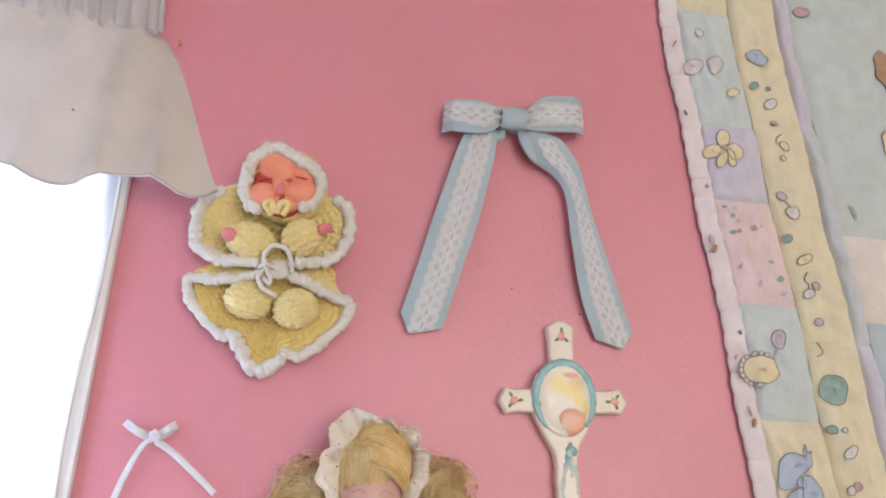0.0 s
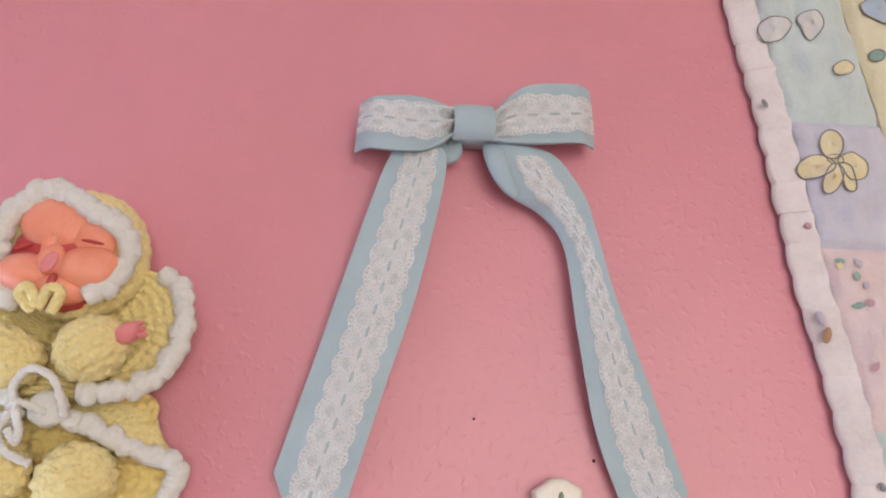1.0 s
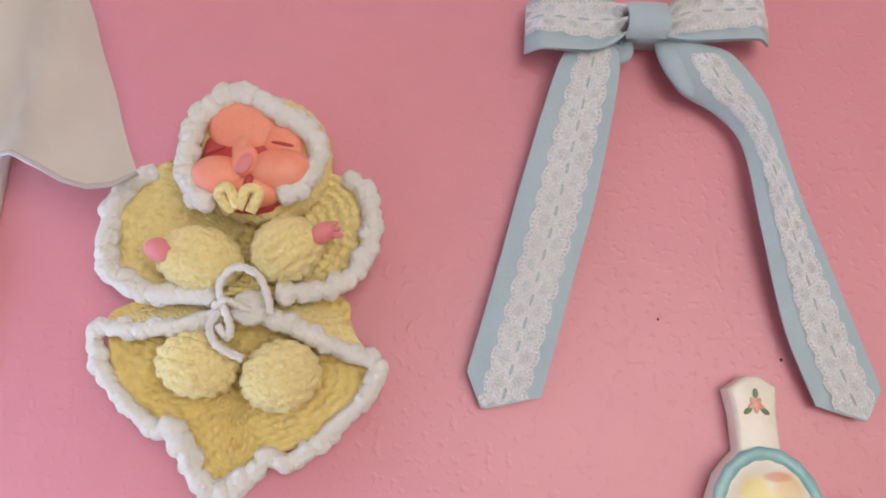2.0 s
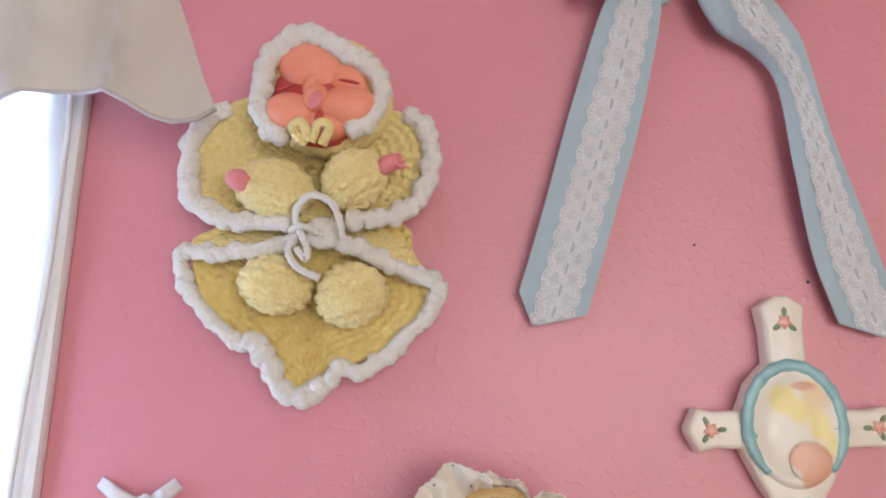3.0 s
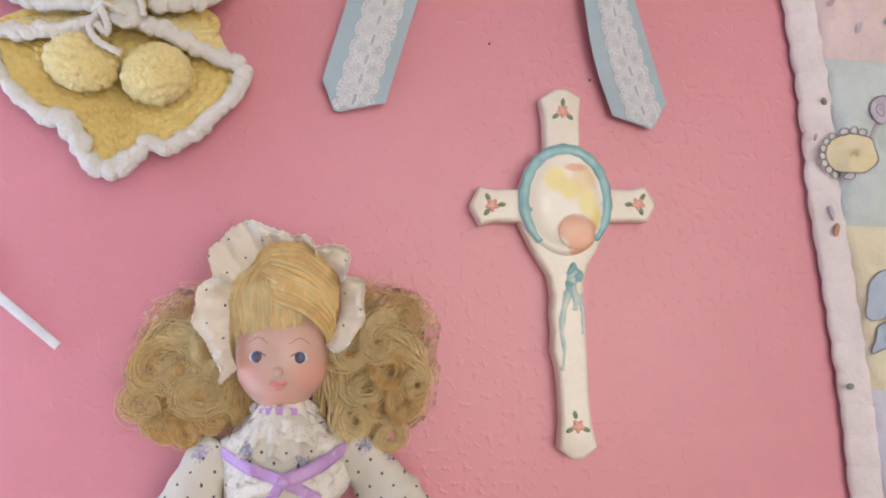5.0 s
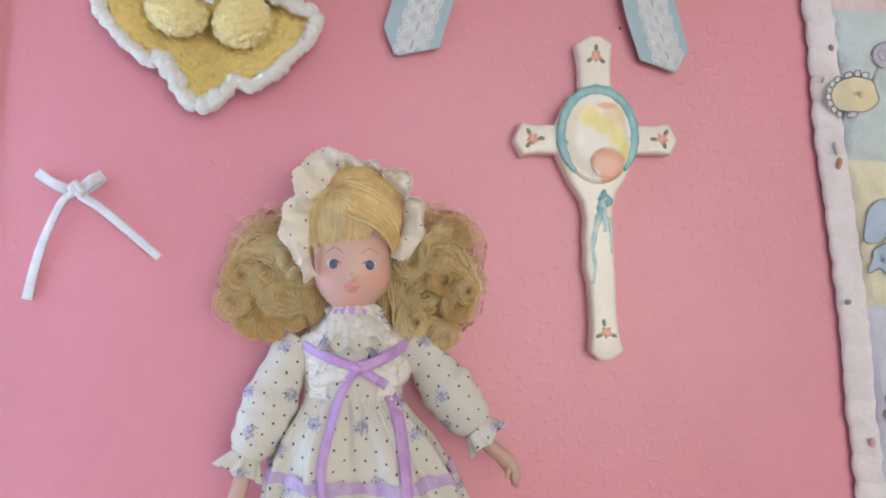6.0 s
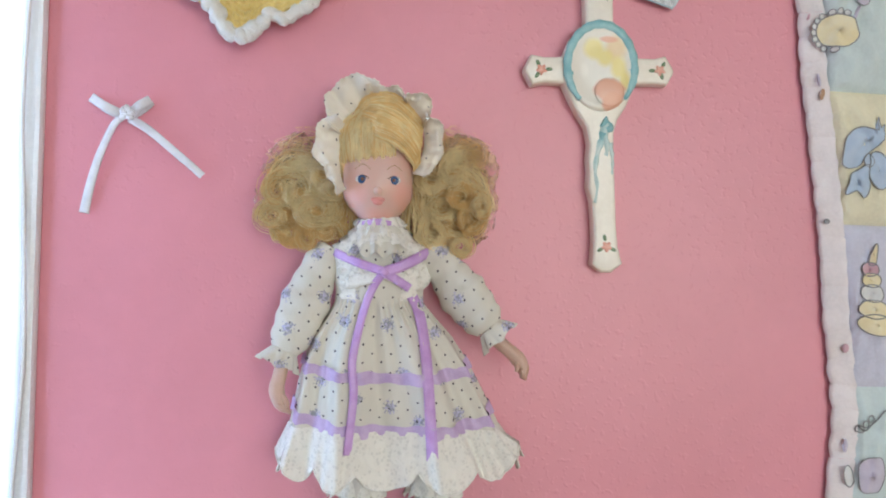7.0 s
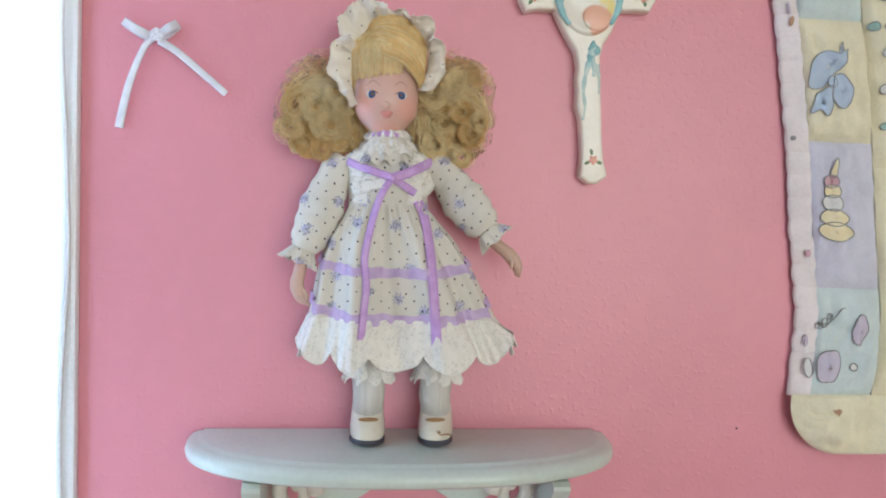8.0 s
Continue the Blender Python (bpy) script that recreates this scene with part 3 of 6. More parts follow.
# ---- patchwork quilt ----
def quilt_edge(z):
    """The left edge of the quilt: it hangs a little askew."""
    k = min(1.0, max(0.0, (z - 1.43) / 0.12))
    return 0.3012 - 0.0040 * k * k * (3 - 2 * k) - 0.122 * max(0.0, z - 1.395) + 0.0035 * math.sin((z - 1.4) * 9.0) - 0.0012 * math.sin(z * 40)


QUILT_BOTTOM, QUILT_TOP = 1.287, 2.08
COLS = [0.013, 0.0625, 0.1075, 0.1205, 0.30, 0.50]
ROWS_Z = [1.287, 1.332, 1.411, 1.5174, 1.6045, 1.696, 1.784, 1.853, 1.966, 2.08]


def quilt_y(s, z, s0, s1, z0, z1):
    u, v = (s - s0) / (s1 - s0), (z - z0) / (z1 - z0)
    puff = (max(0.0, 4 * u * (1 - u)) * max(0.0, 4 * v * (1 - v))) ** 0.36
    near = math.exp(-s / 0.012)
    y = -0.0100 - 0.0075 * puff * (1 - 0.35 * near) - 0.0045 * wob(s, z, 3, 26) * puff - 0.0042 * wob(s * 1.5, z, 5, 75) * puff
    return y - 0.0022 * wob(s, z * 0.6, 7, 150) * puff


def quilt_point(s, z, cell, lift=0.0):
    x, zz = quilt_edge(z) + s, z
    # the bottom corner is rounded
    r = 0.042
    if s < r and z - QUILT_BOTTOM < r:
        a, b = 1 - s / r, 1 - (z - QUILT_BOTTOM) / r
        m = max(a, b)
        k = m / math.hypot(a, b) if m > 0 else 1.0
        x, zz = quilt_edge(z) + r * (1 - a * k), QUILT_BOTTOM + r * (1 - b * k)
    return Vector((x, quilt_y(s, z, *cell) - lift, zz))


def cloth(name, base):
    return surface(name, base, tuple(c * 0.9 for c in base), 55, 420, 0.88, dist=0.0007, strength=0.55, sheen=0.1)


Q_YELLOW, Q_AQUA, Q_LILAC = cloth("quilt_yellow", (0.78, 0.72, 0.52)), cloth("quilt_aqua", (0.61, 0.69, 0.68)), cloth("quilt_lilac", (0.63, 0.62, 0.71))
Q_PINK, Q_GREY, Q_CREAM = cloth("quilt_pink", (0.80, 0.65, 0.65)), cloth("quilt_grey_blue", (0.58, 0.62, 0.66)), cloth("quilt_cream", (0.78, 0.73, 0.68))
Q_SAGE, Q_SKY, Q_BINDING = cloth("quilt_sage", (0.58, 0.66, 0.64)), cloth("quilt_sky", (0.48, 0.56, 0.62)), cloth("quilt_binding", (0.86, 0.79, 0.77))
P_LINE = surface("print_outline", (0.31, 0.31, 0.32), big=200, fine=900, rough=0.9)
P_BLUE = surface("print_blue", (0.44, 0.53, 0.65), (0.50, 0.58, 0.68), 120, 700, 0.9)
P_YELLOW = surface("print_yellow", (0.78, 0.67, 0.40), (0.79, 0.71, 0.50), 120, 700, 0.9)
P_GREEN = surface("print_green", (0.27, 0.42, 0.37), (0.36, 0.50, 0.44), 120, 700, 0.9)
P_ROSE = surface("print_rose", (0.57, 0.34, 0.38), (0.64, 0.44, 0.47), 120, 700, 0.9)
P_PALE = surface("print_pale", (0.72, 0.70, 0.66), (0.66, 0.66, 0.66), 120, 700, 0.9)
P_MAUVE = surface("print_mauve", (0.52, 0.47, 0.57), (0.60, 0.55, 0.63), 120, 700, 0.9)
P_BROWN = surface("print_brown", (0.42, 0.25, 0.16), (0.50, 0.32, 0.20), 120, 700, 0.9)


def oval_line(cx, cz, rx, rz, turn=0.0, n=28, bump=0.0, lobes=0):
    t, out = radians(turn), []
    for k in range(n):
        a = 2 * math.pi * k / n
        g = 1 + bump * math.cos(lobes * a)
        u, v = rx * math.cos(a) * g, rz * math.sin(a) * g
        out.append((cx + u * math.cos(t) - v * math.sin(t), cz + u * math.sin(t) + v * math.cos(t)))
    return out


def at_quilt(x, z, cell, lift):
    """The quilt's face at a place given in x and z."""
    return quilt_point(x - quilt_edge(z), z, cell, lift)


def motif(patch, cell, outline, fill, name="printed_motif", line=0.00036, level=0.0011):
    """A printed shape: a filled patch that follows the cloth, and a drawn outline."""
    if len(outline) < 12:
        outline = [(p.x, p.z) for p in smooth_line([(a, 0, b) for a, b in outline], 40, True)]
    cx = sum(p[0] for p in outline) / len(outline)
    cz = sum(p[1] for p in outline) / len(outline)
    bm = bmesh.new()
    if fill is not None:
        rows = [[at_quilt(cx + (p[0] - cx) * f, cz + (p[1] - cz) * f, cell, level) for p in outline] for f in (0.03, 0.35, 0.7, 1.0)]
        vs = grid(bm, rows, 0, True)
        cap(bm, vs[0])
    if line:
        pts = [at_quilt(p[0], p[1], cell, level + 0.0002) for p in outline]
        tube(bm, pts + [pts[0]], line, 4, 1, ends=False)
    part(name, bm, [fill or P_LINE, P_LINE], patch)


def stroke(patch, cell, pts, width=0.0005, material=None, name="printed_line"):
    bm = bmesh.new()
    tube(bm, [at_quilt(p[0], p[2], cell, 0.0005) for p in smooth_line([(a, 0, b) for a, b in pts], 6 * len(pts))], width, 4)
    part(name, bm, material or P_LINE, patch)


def quilt():
    q = thing("quilt", 0.55, -0.01, QUILT_BOTTOM, "pastel patchwork baby quilt with scalloped binding, hung askew on the wall", "quilt")
    # left column of square patches
    colour = [Q_YELLOW, Q_AQUA, Q_LILAC, Q_YELLOW, Q_AQUA, Q_PINK, Q_LILAC, Q_AQUA, Q_YELLOW]
    patches = {}

    def patch(key, s0, s1, z0, z1, m, ns, nz):
        cell = (s0, s1, z0, z1)
        bm = bmesh.new()
        grid(bm, [[quilt_point(s0 + (s1 - s0) * a / ns, z0 + (z1 - z0) * b / nz, cell) for a in range(ns + 1)] for b in range(nz + 1)])
        patches[key] = part("patch", bm, m, q), cell

    for r in range(9):
        patch(("a", r), COLS[0] if r else 0.0, COLS[1], ROWS_Z[r], ROWS_Z[r + 1], colour[r], 22, 26)
    for r, (z0, z1) in enumerate(((1.332, 1.50), (1.50, 1.668), (1.668, 1.86), (1.86, 2.08))):
        patch(("b", r), COLS[1], COLS[2], z0, z1, Q_YELLOW, 16, 44)
        patch(("c", r), COLS[2], COLS[3], z0, z1, (Q_GREY, Q_LILAC, Q_GREY, Q_LILAC)[r], 9, 44)
    patch(("d", 0), COLS[3], COLS[4], 1.762, 2.08, Q_SAGE, 40, 60)
    patch(("d", 1), COLS[3], COLS[4], 1.688, 1.762, Q_CREAM, 40, 22)
    patch(("d", 2), COLS[3], COLS[4], 1.332, 1.688, Q_SKY, 40, 60)
    patch(("e", 0), COLS[4], COLS[5], 1.332, 2.08, Q_YELLOW, 14, 60)
    patch(("f", 0), COLS[1], COLS[5], 1.287, 1.332, Q_YELLOW, 60, 16)
    # seams: sunken dark thread between the patches
    bm = bmesh.new()
    for s in (COLS[1], COLS[3]):
        tube(bm, [Vector((quilt_edge(z) + s + 0.0012 * wob(s, z, 0, 90), -0.0104, z)) for z in (1.332 + 0.74 * k / 120 for k in range(121))], 0.0007, 5)
    part("seam", bm, surface("seam_thread", (0.42, 0.40, 0.32), big=90, fine=700, rough=0.9), q)
    # scalloped binding down the edge and round the bottom
    seg = 46
    for k in range(seg):
        za, zb = 1.330 + (2.08 - 1.330) * k / seg, 1.330 + (2.08 - 1.330) * (k + 1) / seg
        rows = []
        for i in range(7):
            f = i / 6
            z = za + (zb - za) * f
            bulge = (0.0013 + 0.0010 * wob(k, 1.5, 2, 1.3)) * math.sin(math.pi * f) * min(1.0, (k + 0.5) / 2)
            x0 = quilt_edge(z) - bulge - 0.0008 * wob(k, 0.5, 2, 1.7)
            row = [Vector((x0 + 0.001, -0.0015, z))]
            for j in range(8):
                a = j / 7
                row.append(Vector((x0 + 0.0140 * a, -0.0040 - 0.0070 * a ** 0.8 - 0.0004 * math.sin(math.pi * f) * (1 - 0.7 * a) + 0.0008 * wob(a * 3, z * 150), z)))
            rows.append(row)
        bm = bmesh.new()
        grid(bm, rows)
        part("binding_scallop", bm, Q_BINDING, q)
    # small prints on the binding
    cell = (0.0, 0.016, 1.28, 2.08)
    for k, z in enumerate((1.372, 1.436, 1.519, 1.602, 1.611, 1.652, 1.672, 1.74, 1.748, 1.795, 1.862, 1.93)):
        bm = bmesh.new()
        blob(bm, (quilt_edge(z) + 0.006 + 0.004 * math.sin(k * 2.3), -0.0102, z), (0.0017 + 0.0008 * math.sin(k), 0.0012, 0.0032 + 0.0015 * math.cos(k * 1.7)), 25 * math.sin(k * 3), 8, 6)
        part("printed_motif", bm, (P_MAUVE, P_ROSE, P_LINE, P_BROWN)[k % 4], q)

    # blue bow on the yellow square
    p, c = patches[("a", 3)]
    motif(p, c, [(0.2960, 1.556), (0.2975, 1.574), (0.3065, 1.581), (0.3160, 1.579), (0.3180, 1.588), (0.3200, 1.581), (0.3230, 1.583), (0.3170, 1.569), (0.3095, 1.562), (0.3055, 1.555)], P_BLUE)
    motif(p, c, oval_line(0.3190, 1.553, 0.0062, 0.0125, 12), P_BLUE)
    motif(p, c, [(0.3060, 1.553), (0.3120, 1.556), (0.3135, 1.541), (0.3100, 1.535), (0.3055, 1.5395), (0.2990, 1.537), (0.3010, 1.548)], P_BLUE)
    motif(p, c, oval_line(0.3120, 1.5595, 0.0035, 0.0045, 0), P_BLUE, level=0.0008)
    # stacking rings on the lilac square
    p, c = patches[("a", 2)]
    for x, z, rx, rz, m in ((0.3215, 1.4525, 0.0118, 0.0068, P_YELLOW), (0.3195, 1.4625, 0.0100, 0.0060, P_YELLOW), (0.3185, 1.473, 0.0078, 0.0056, P_PALE), (0.3175, 1.4815, 0.0062, 0.0045, P_YELLOW), (0.3160, 1.4885, 0.0052, 0.0045, P_ROSE)):
        motif(p, c, oval_line(x, z, rx, rz, -8), m)
    motif(p, c, [(0.3155, 1.4925), (0.3185, 1.504), (0.3205, 1.504), (0.3190, 1.4925)], P_YELLOW)
    # toys on the lower aqua square
    p, c = patches[("a", 1)]
    motif(p, c, [(0.3170, 1.344), (0.3150, 1.3605), (0.3230, 1.3655), (0.3305, 1.3635), (0.3290, 1.345), (0.3230, 1.342)], P_MAUVE)
    motif(p, c, oval_line(0.3100, 1.352, 0.0032, 0.0072, 10), P_PALE)
    motif(p, c, oval_line(0.3415, 1.354, 0.0024, 0.0028), P_PALE)
    motif(p, c, [(0.3385, 1.374), (0.3410, 1.390), (0.3475, 1.392), (0.3495, 1.379), (0.3440, 1.371)], P_MAUVE)
    stroke(p, c, [(0.3150, 1.385), (0.3185, 1.3825), (0.3225, 1.3845), (0.3270, 1.390), (0.3300, 1.396), (0.3340, 1.397)])
    for k in range(3):
        motif(p, c, oval_line(0.3155 + 0.0036 * k, 1.3835 + 0.0035 * k, 0.0022, 0.0022), None, line=0.0004)
    p, c = patches[("a", 0)]
    motif(p, c, oval_line(0.3285, 1.3185, 0.0034, 0.0034, 0, 20, 0.15, 5), P_BROWN, line=0)
    # rattle on the aqua square
    p, c = patches[("a", 4)]
    motif(p, c, oval_line(0.2885, 1.6425, 0.0125, 0.0108, -10), P_YELLOW)
    for k in range(11):
        a = radians(70 + 19 * k)
        motif(p, c, oval_line(0.2885 + 0.0140 * math.cos(a), 1.6425 + 0.0124 * math.sin(a), 0.0019, 0.0019, 0, 10), P_PALE, "printed_bead", 0.0003)
    stroke(p, c, [(0.2975, 1.6505), (0.3010, 1.6585)], 0.0011, P_MAUVE)
    motif(p, c, oval_line(0.3035, 1.6665, 0.0058, 0.0078, -12), P_MAUVE)
    motif(p, c, oval_line(0.3035, 1.6665, 0.0026, 0.0036, -12), P_PALE, level=0.0008)
    # confetti on the pink square
    p, c = patches[("a", 5)]
    rng = random.Random(5)
    for k in range(17):
        s, z = rng.uniform(0.017, 0.053), rng.uniform(1.702, 1.778)
        x = quilt_edge(z) + s
        motif(p, c, oval_line(x, z, rng.uniform(0.0014, 0.0030), rng.uniform(0.0014, 0.0026), rng.uniform(0, 90), 10, 0.12, rng.choice((2, 3, 4))), rng.choice((P_ROSE, P_MAUVE, P_YELLOW, P_BLUE, P_GREEN, P_ROSE)), line=0)
    # yellow flower on the lilac square
    p, c = patches[("a", 6)]
    fx, fz = 0.2700, 1.8285
    for a, rr, wd in ((95, 0.0085, 0.0048), (200, 0.0095, 0.0062), (335, 0.0090, 0.0070), (255, 0.0110, 0.0040), (295, 0.0105, 0.0036)):
        d = radians(a)
        motif(p, c, oval_line(fx + rr * math.cos(d), fz + rr * math.sin(d), 0.0078, wd, a), P_YELLOW)
    motif(p, c, oval_line(fx, fz, 0.0035, 0.0035), P_YELLOW, level=0.0008)
    # pale toys on the upper aqua square
    p, c = patches[("a", 7)]
    for x, z, rx, rz, m in ((0.2480, 1.905, 0.0075, 0.0070, P_PALE), (0.2660, 1.907, 0.0060, 0.0075, P_PALE), (0.2820, 1.882, 0.0055, 0.0040, P_YELLOW), (0.2550, 1.940, 0.0045, 0.0040, P_PALE)):
        motif(p, c, oval_line(x, z, rx, rz, 20, 20, 0.08, 3), m, line=0.0003)
    # small things up the yellow strip
    small = [(0.3071, 1.9208, 0.0098, 0.0062, -15, P_BLUE), (0.3030, 1.893, 0.0034, 0.0034, 0, P_GREEN), (0.3205, 1.8600, 0.0030, 0.0028, 0, P_ROSE), (0.3165, 1.8760, 0.0055, 0.0042, 30, P_PALE),
             (0.3150, 1.8905, 0.0022, 0.0020, 0, P_GREEN), (0.3250, 1.836, 0.0034, 0.0048, 30, P_YELLOW), (0.3220, 1.824, 0.0026, 0.0026, 0, P_PALE), (0.3190, 1.790, 0.0042, 0.0046, 0, P_MAUVE), (0.3265, 1.775, 0.0062, 0.0050, -10, P_PALE),
             (0.3195, 1.752, 0.0036, 0.0034, 0, P_GREEN), (0.3327, 1.735, 0.0070, 0.0034, 32, P_YELLOW), (0.3395, 1.7128, 0.0036, 0.0036, 0, P_ROSE), (0.3330, 1.706, 0.0042, 0.0036, 20, P_PALE), (0.3410, 1.684, 0.0035, 0.0030, 0, P_MAUVE)]
    for x, z, rx, rz, t, m in small:
        key = ("b", 3) if z > 1.86 else ("b", 2) if z > 1.668 else ("b", 1)
        p, c = patches[key]
        motif(p, c, oval_line(x, z, rx, rz, t), m, line=0.00035)
    p, c = patches[("b", 2)]
    stroke(p, c, [(0.3205, 1.7855), (0.3235, 1.781), (0.3260, 1.778)], 0.0008, P_MAUVE)
    stroke(p, c, [(0.3335, 1.724), (0.3310, 1.718), (0.3330, 1.712), (0.3300, 1.704)])
    stroke(p, c, [(0.3240, 1.848), (0.3195, 1.844), (0.3190, 1.838)])
    p, c = patches[("b", 1)]
    motif(p, c, oval_line(0.3470, 1.6305, 0.0112, 0.0118), P_GREEN)
    motif(p, c, oval_line(0.3470, 1.6305, 0.0088, 0.0094), P_GREEN, level=0.0007)
    for a in (0, 90):
        motif(p, c, oval_line(0.3470, 1.6305, 0.0060, 0.0011, a), P_LINE, level=0.0011, line=0)
    for x, z, rx, rz, t, m in ((0.3413, 1.600, 0.0036, 0.0032, 0, P_GREEN), (0.3500, 1.600, 0.0018, 0.0018, 0, P_PALE), (0.3545, 1.584, 0.0070, 0.0040, 35, P_PALE), (0.3575, 1.559, 0.0036, 0.0034, 0, P_ROSE), (0.3520, 1.556, 0.0030, 0.0034, 0, P_PALE), (0.3560, 1.530, 0.0040, 0.0026, 10, P_GREEN)):
        motif(p, c, oval_line(x, z, rx, rz, t), m, line=0.00035)
    stroke(p, c, [(0.3405, 1.668), (0.3420, 1.660), (0.3370, 1.656)])
    # centre panel: plain brown and cream shapes
    p, c = patches[("d", 0)]
    motif(p, c, oval_line(0.3554, 1.9757, 0.0068, 0.0052, -10), P_ROSE)
    motif(p, c, oval_line(0.4330, 1.921, 0.0135, 0.0240, 5), P_BROWN)
    motif(p, c, oval_line(0.4270, 1.846, 0.0100, 0.0170, 10), P_YELLOW)
    motif(p, c, oval_line(0.3845, 1.7830, 0.0018, 0.0062, 20), P_GREEN, line=0)


quilt()

# ---- blue ribbon bow ----
def ribbon_bow():
    bow = thing("ribbon_bow", 0.087, -0.01, 1.65, "pale blue ribbon bow with white lace and long tails", "bow")

    def loop(sign, x_in, x_out, top_in, top_mid, top_out, bot_in, bot_out, lace_at):
        n, m = 34, 16
        tops = smooth_line([(x_in, 0, top_in), (x_in + (x_out - x_in) * 0.28, 0, top_mid), (x_in + (x_out - x_in) * 0.6, 0, (top_mid + top_out) / 2 + 0.0008), (x_out, 0, top_out)], n)
        bots = smooth_line([(x_in, 0, bot_in), (x_in + (x_out - x_in) * 0.35, 0, min(bot_in, bot_out) - 0.0012), (x_out + sign * 0.001, 0, bot_out)], n)

        def y_at(u, v):
            gather = math.exp(-u * 3.6)
            return -0.016 - 0.0040 * math.sin(math.pi * min(1, u * 1.05)) ** 0.7 + 0.0052 * gather * math.sin(v * 17.0 + 0.8) + 0.006 * max(0, u - 0.86) / 0.14 - 0.0012 * math.sin(v * 4 + u * 5)

        bm = bmesh.new()
        strip(bm, tops, bots, m, 0, 0.0007, y_at)
        back = part("loop", bm, BLUE_RIBBON, bow)
        back.data.set_sharp_from_angle(angle=radians(50))
        bm = bmesh.new()
        strip(bm, [p + Vector((0, 0, -0.001)) for p in tops], [p + Vector((0, 0, 0.0006)) for p in bots], m, 0, 0.0007, lambda u, v: y_at(u, v) + 0.0030 - 0.0016 * max(0, u - 0.6) / 0.4)
        part("loop_back", bm, BLUE_RIBBON, bow)
        line = []
        for i in range(n):
            u = i / (n - 1)
            v = lace_at(u)
            p = tops[i].lerp(bots[i], v)
            p.y = y_at(u, v) - 0.0002
            span_z = (tops[i].z - bots[i].z)
            line.append((p, Vector((0, 0, 1)) * span_z * (0.36 - 0.06 * u)))
        bm = bmesh.new()
        n2 = 14
        rows, uvs = [], []
        for i, (p, side) in enumerate(line):
            u = (p - line[0][0]).length / 0.0107
            w = 0.86 + 0.16 * abs(math.sin(math.pi * u)) + 0.02 * abs(math.sin(5 * math.pi * u))
            row = []
            for j in range(n2 + 1):
                k = (2 * j / n2 - 1) * w
                vv = lace_at(i / (n - 1)) - k * (0.36 - 0.06 * i / (n - 1))
                q = tops[i].lerp(bots[i], vv)
                q.y = y_at(i / (n - 1), vv) - 0.0007
                row.append(q)
            rows.append(row)
            uvs.append([(u, 2 * j / n2 - 1) for j in range(n2 + 1)])
        grid(bm, rows, 0, uvs=uvs)
        part("lace_trim", bm, LACE, back, "white scalloped lace")

    loop(-1, 0.0785, 0.0312, 1.8432, 1.8452, 1.8462, 1.8275, 1.8178, lambda u: 0.50 - 0.13 * u)
    loop(1, 0.0965, 0.1482, 1.8422, 1.8548, 1.8622, 1.8255, 1.8285, lambda u: 0.50 + 0.02 * u)
    bm = bmesh.new()
    rows = []
    for k in range(13):
        a = k / 12
        rows.append([Vector((0.0773 + 0.020 * j / 8 + 0.0006 * math.sin(a * 5), -0.017 - 0.0065 * math.sin(math.pi * a) ** 0.5 - 0.001 * math.sin(math.pi * j / 8), 1.8252 + 0.0188 * a + 0.0006 * (j / 8))) for j in range(9)])
    grid(bm, rows)
    box(bm, 0.079, 0.0958, -0.0165, -0.004, 1.827, 1.842)
    part("knot", bm, BLUE_RIBBON, bow)

    def tail(lefts, rights, y_of, half, tip, lace_from):
        n = 60
        left, right = smooth_line([(x, 0, z) for x, z in lefts], n), smooth_line([(x, 0, z) for x, z in rights], n)
        bm = bmesh.new()
        m = 10
        rows = []
        for i in range(n):
            row = []
            for j in range(m + 1):
                p = left[i].lerp(right[i], j / m)
                p.y = y_of(i / (n - 1), j / m)
                row.append(p)
            rows.append(row)
        # the end is cut to a blunt point
        peak, deep = tip
        drop = [deep * (j / m / peak if j / m < peak else (1 - j / m) / (1 - peak)) for j in range(m + 1)]
        way = [(rows[-1][j] - rows[-3][j]).normalized() for j in range(m + 1)]
        for i in range(n - 10, n):
            f = (i - (n - 11)) / 10
            for j in range(m + 1):
                rows[i][j] += way[j] * drop[j] * f
        vs = grid(bm, rows)
        vb = grid(bm, [[p + Vector((0, 0.0008, 0)) for p in row][::-1] for row in rows])
        for a in range(n - 1):
            bm.faces.new((vs[a][0], vs[a + 1][0], vb[a + 1][-1], vb[a][-1]))
            bm.faces.new((vs[a][-1], vb[a][0], vb[a + 1][0], vs[a + 1][-1]))
        for j in range(m):
            bm.faces.new((vs[-1][j], vs[-1][j + 1], vb[-1][m - j - 1], vb[-1][m - j]))
        bmesh.ops.recalc_face_normals(bm, faces=bm.faces)
        t = part("tail", bm, BLUE_RIBBON, bow)
        t.data.set_sharp_from_angle(angle=radians(40))
        bm = bmesh.new()
        rows2, uvs, d = [], [], 0.0
        dense = 4
        prev = None
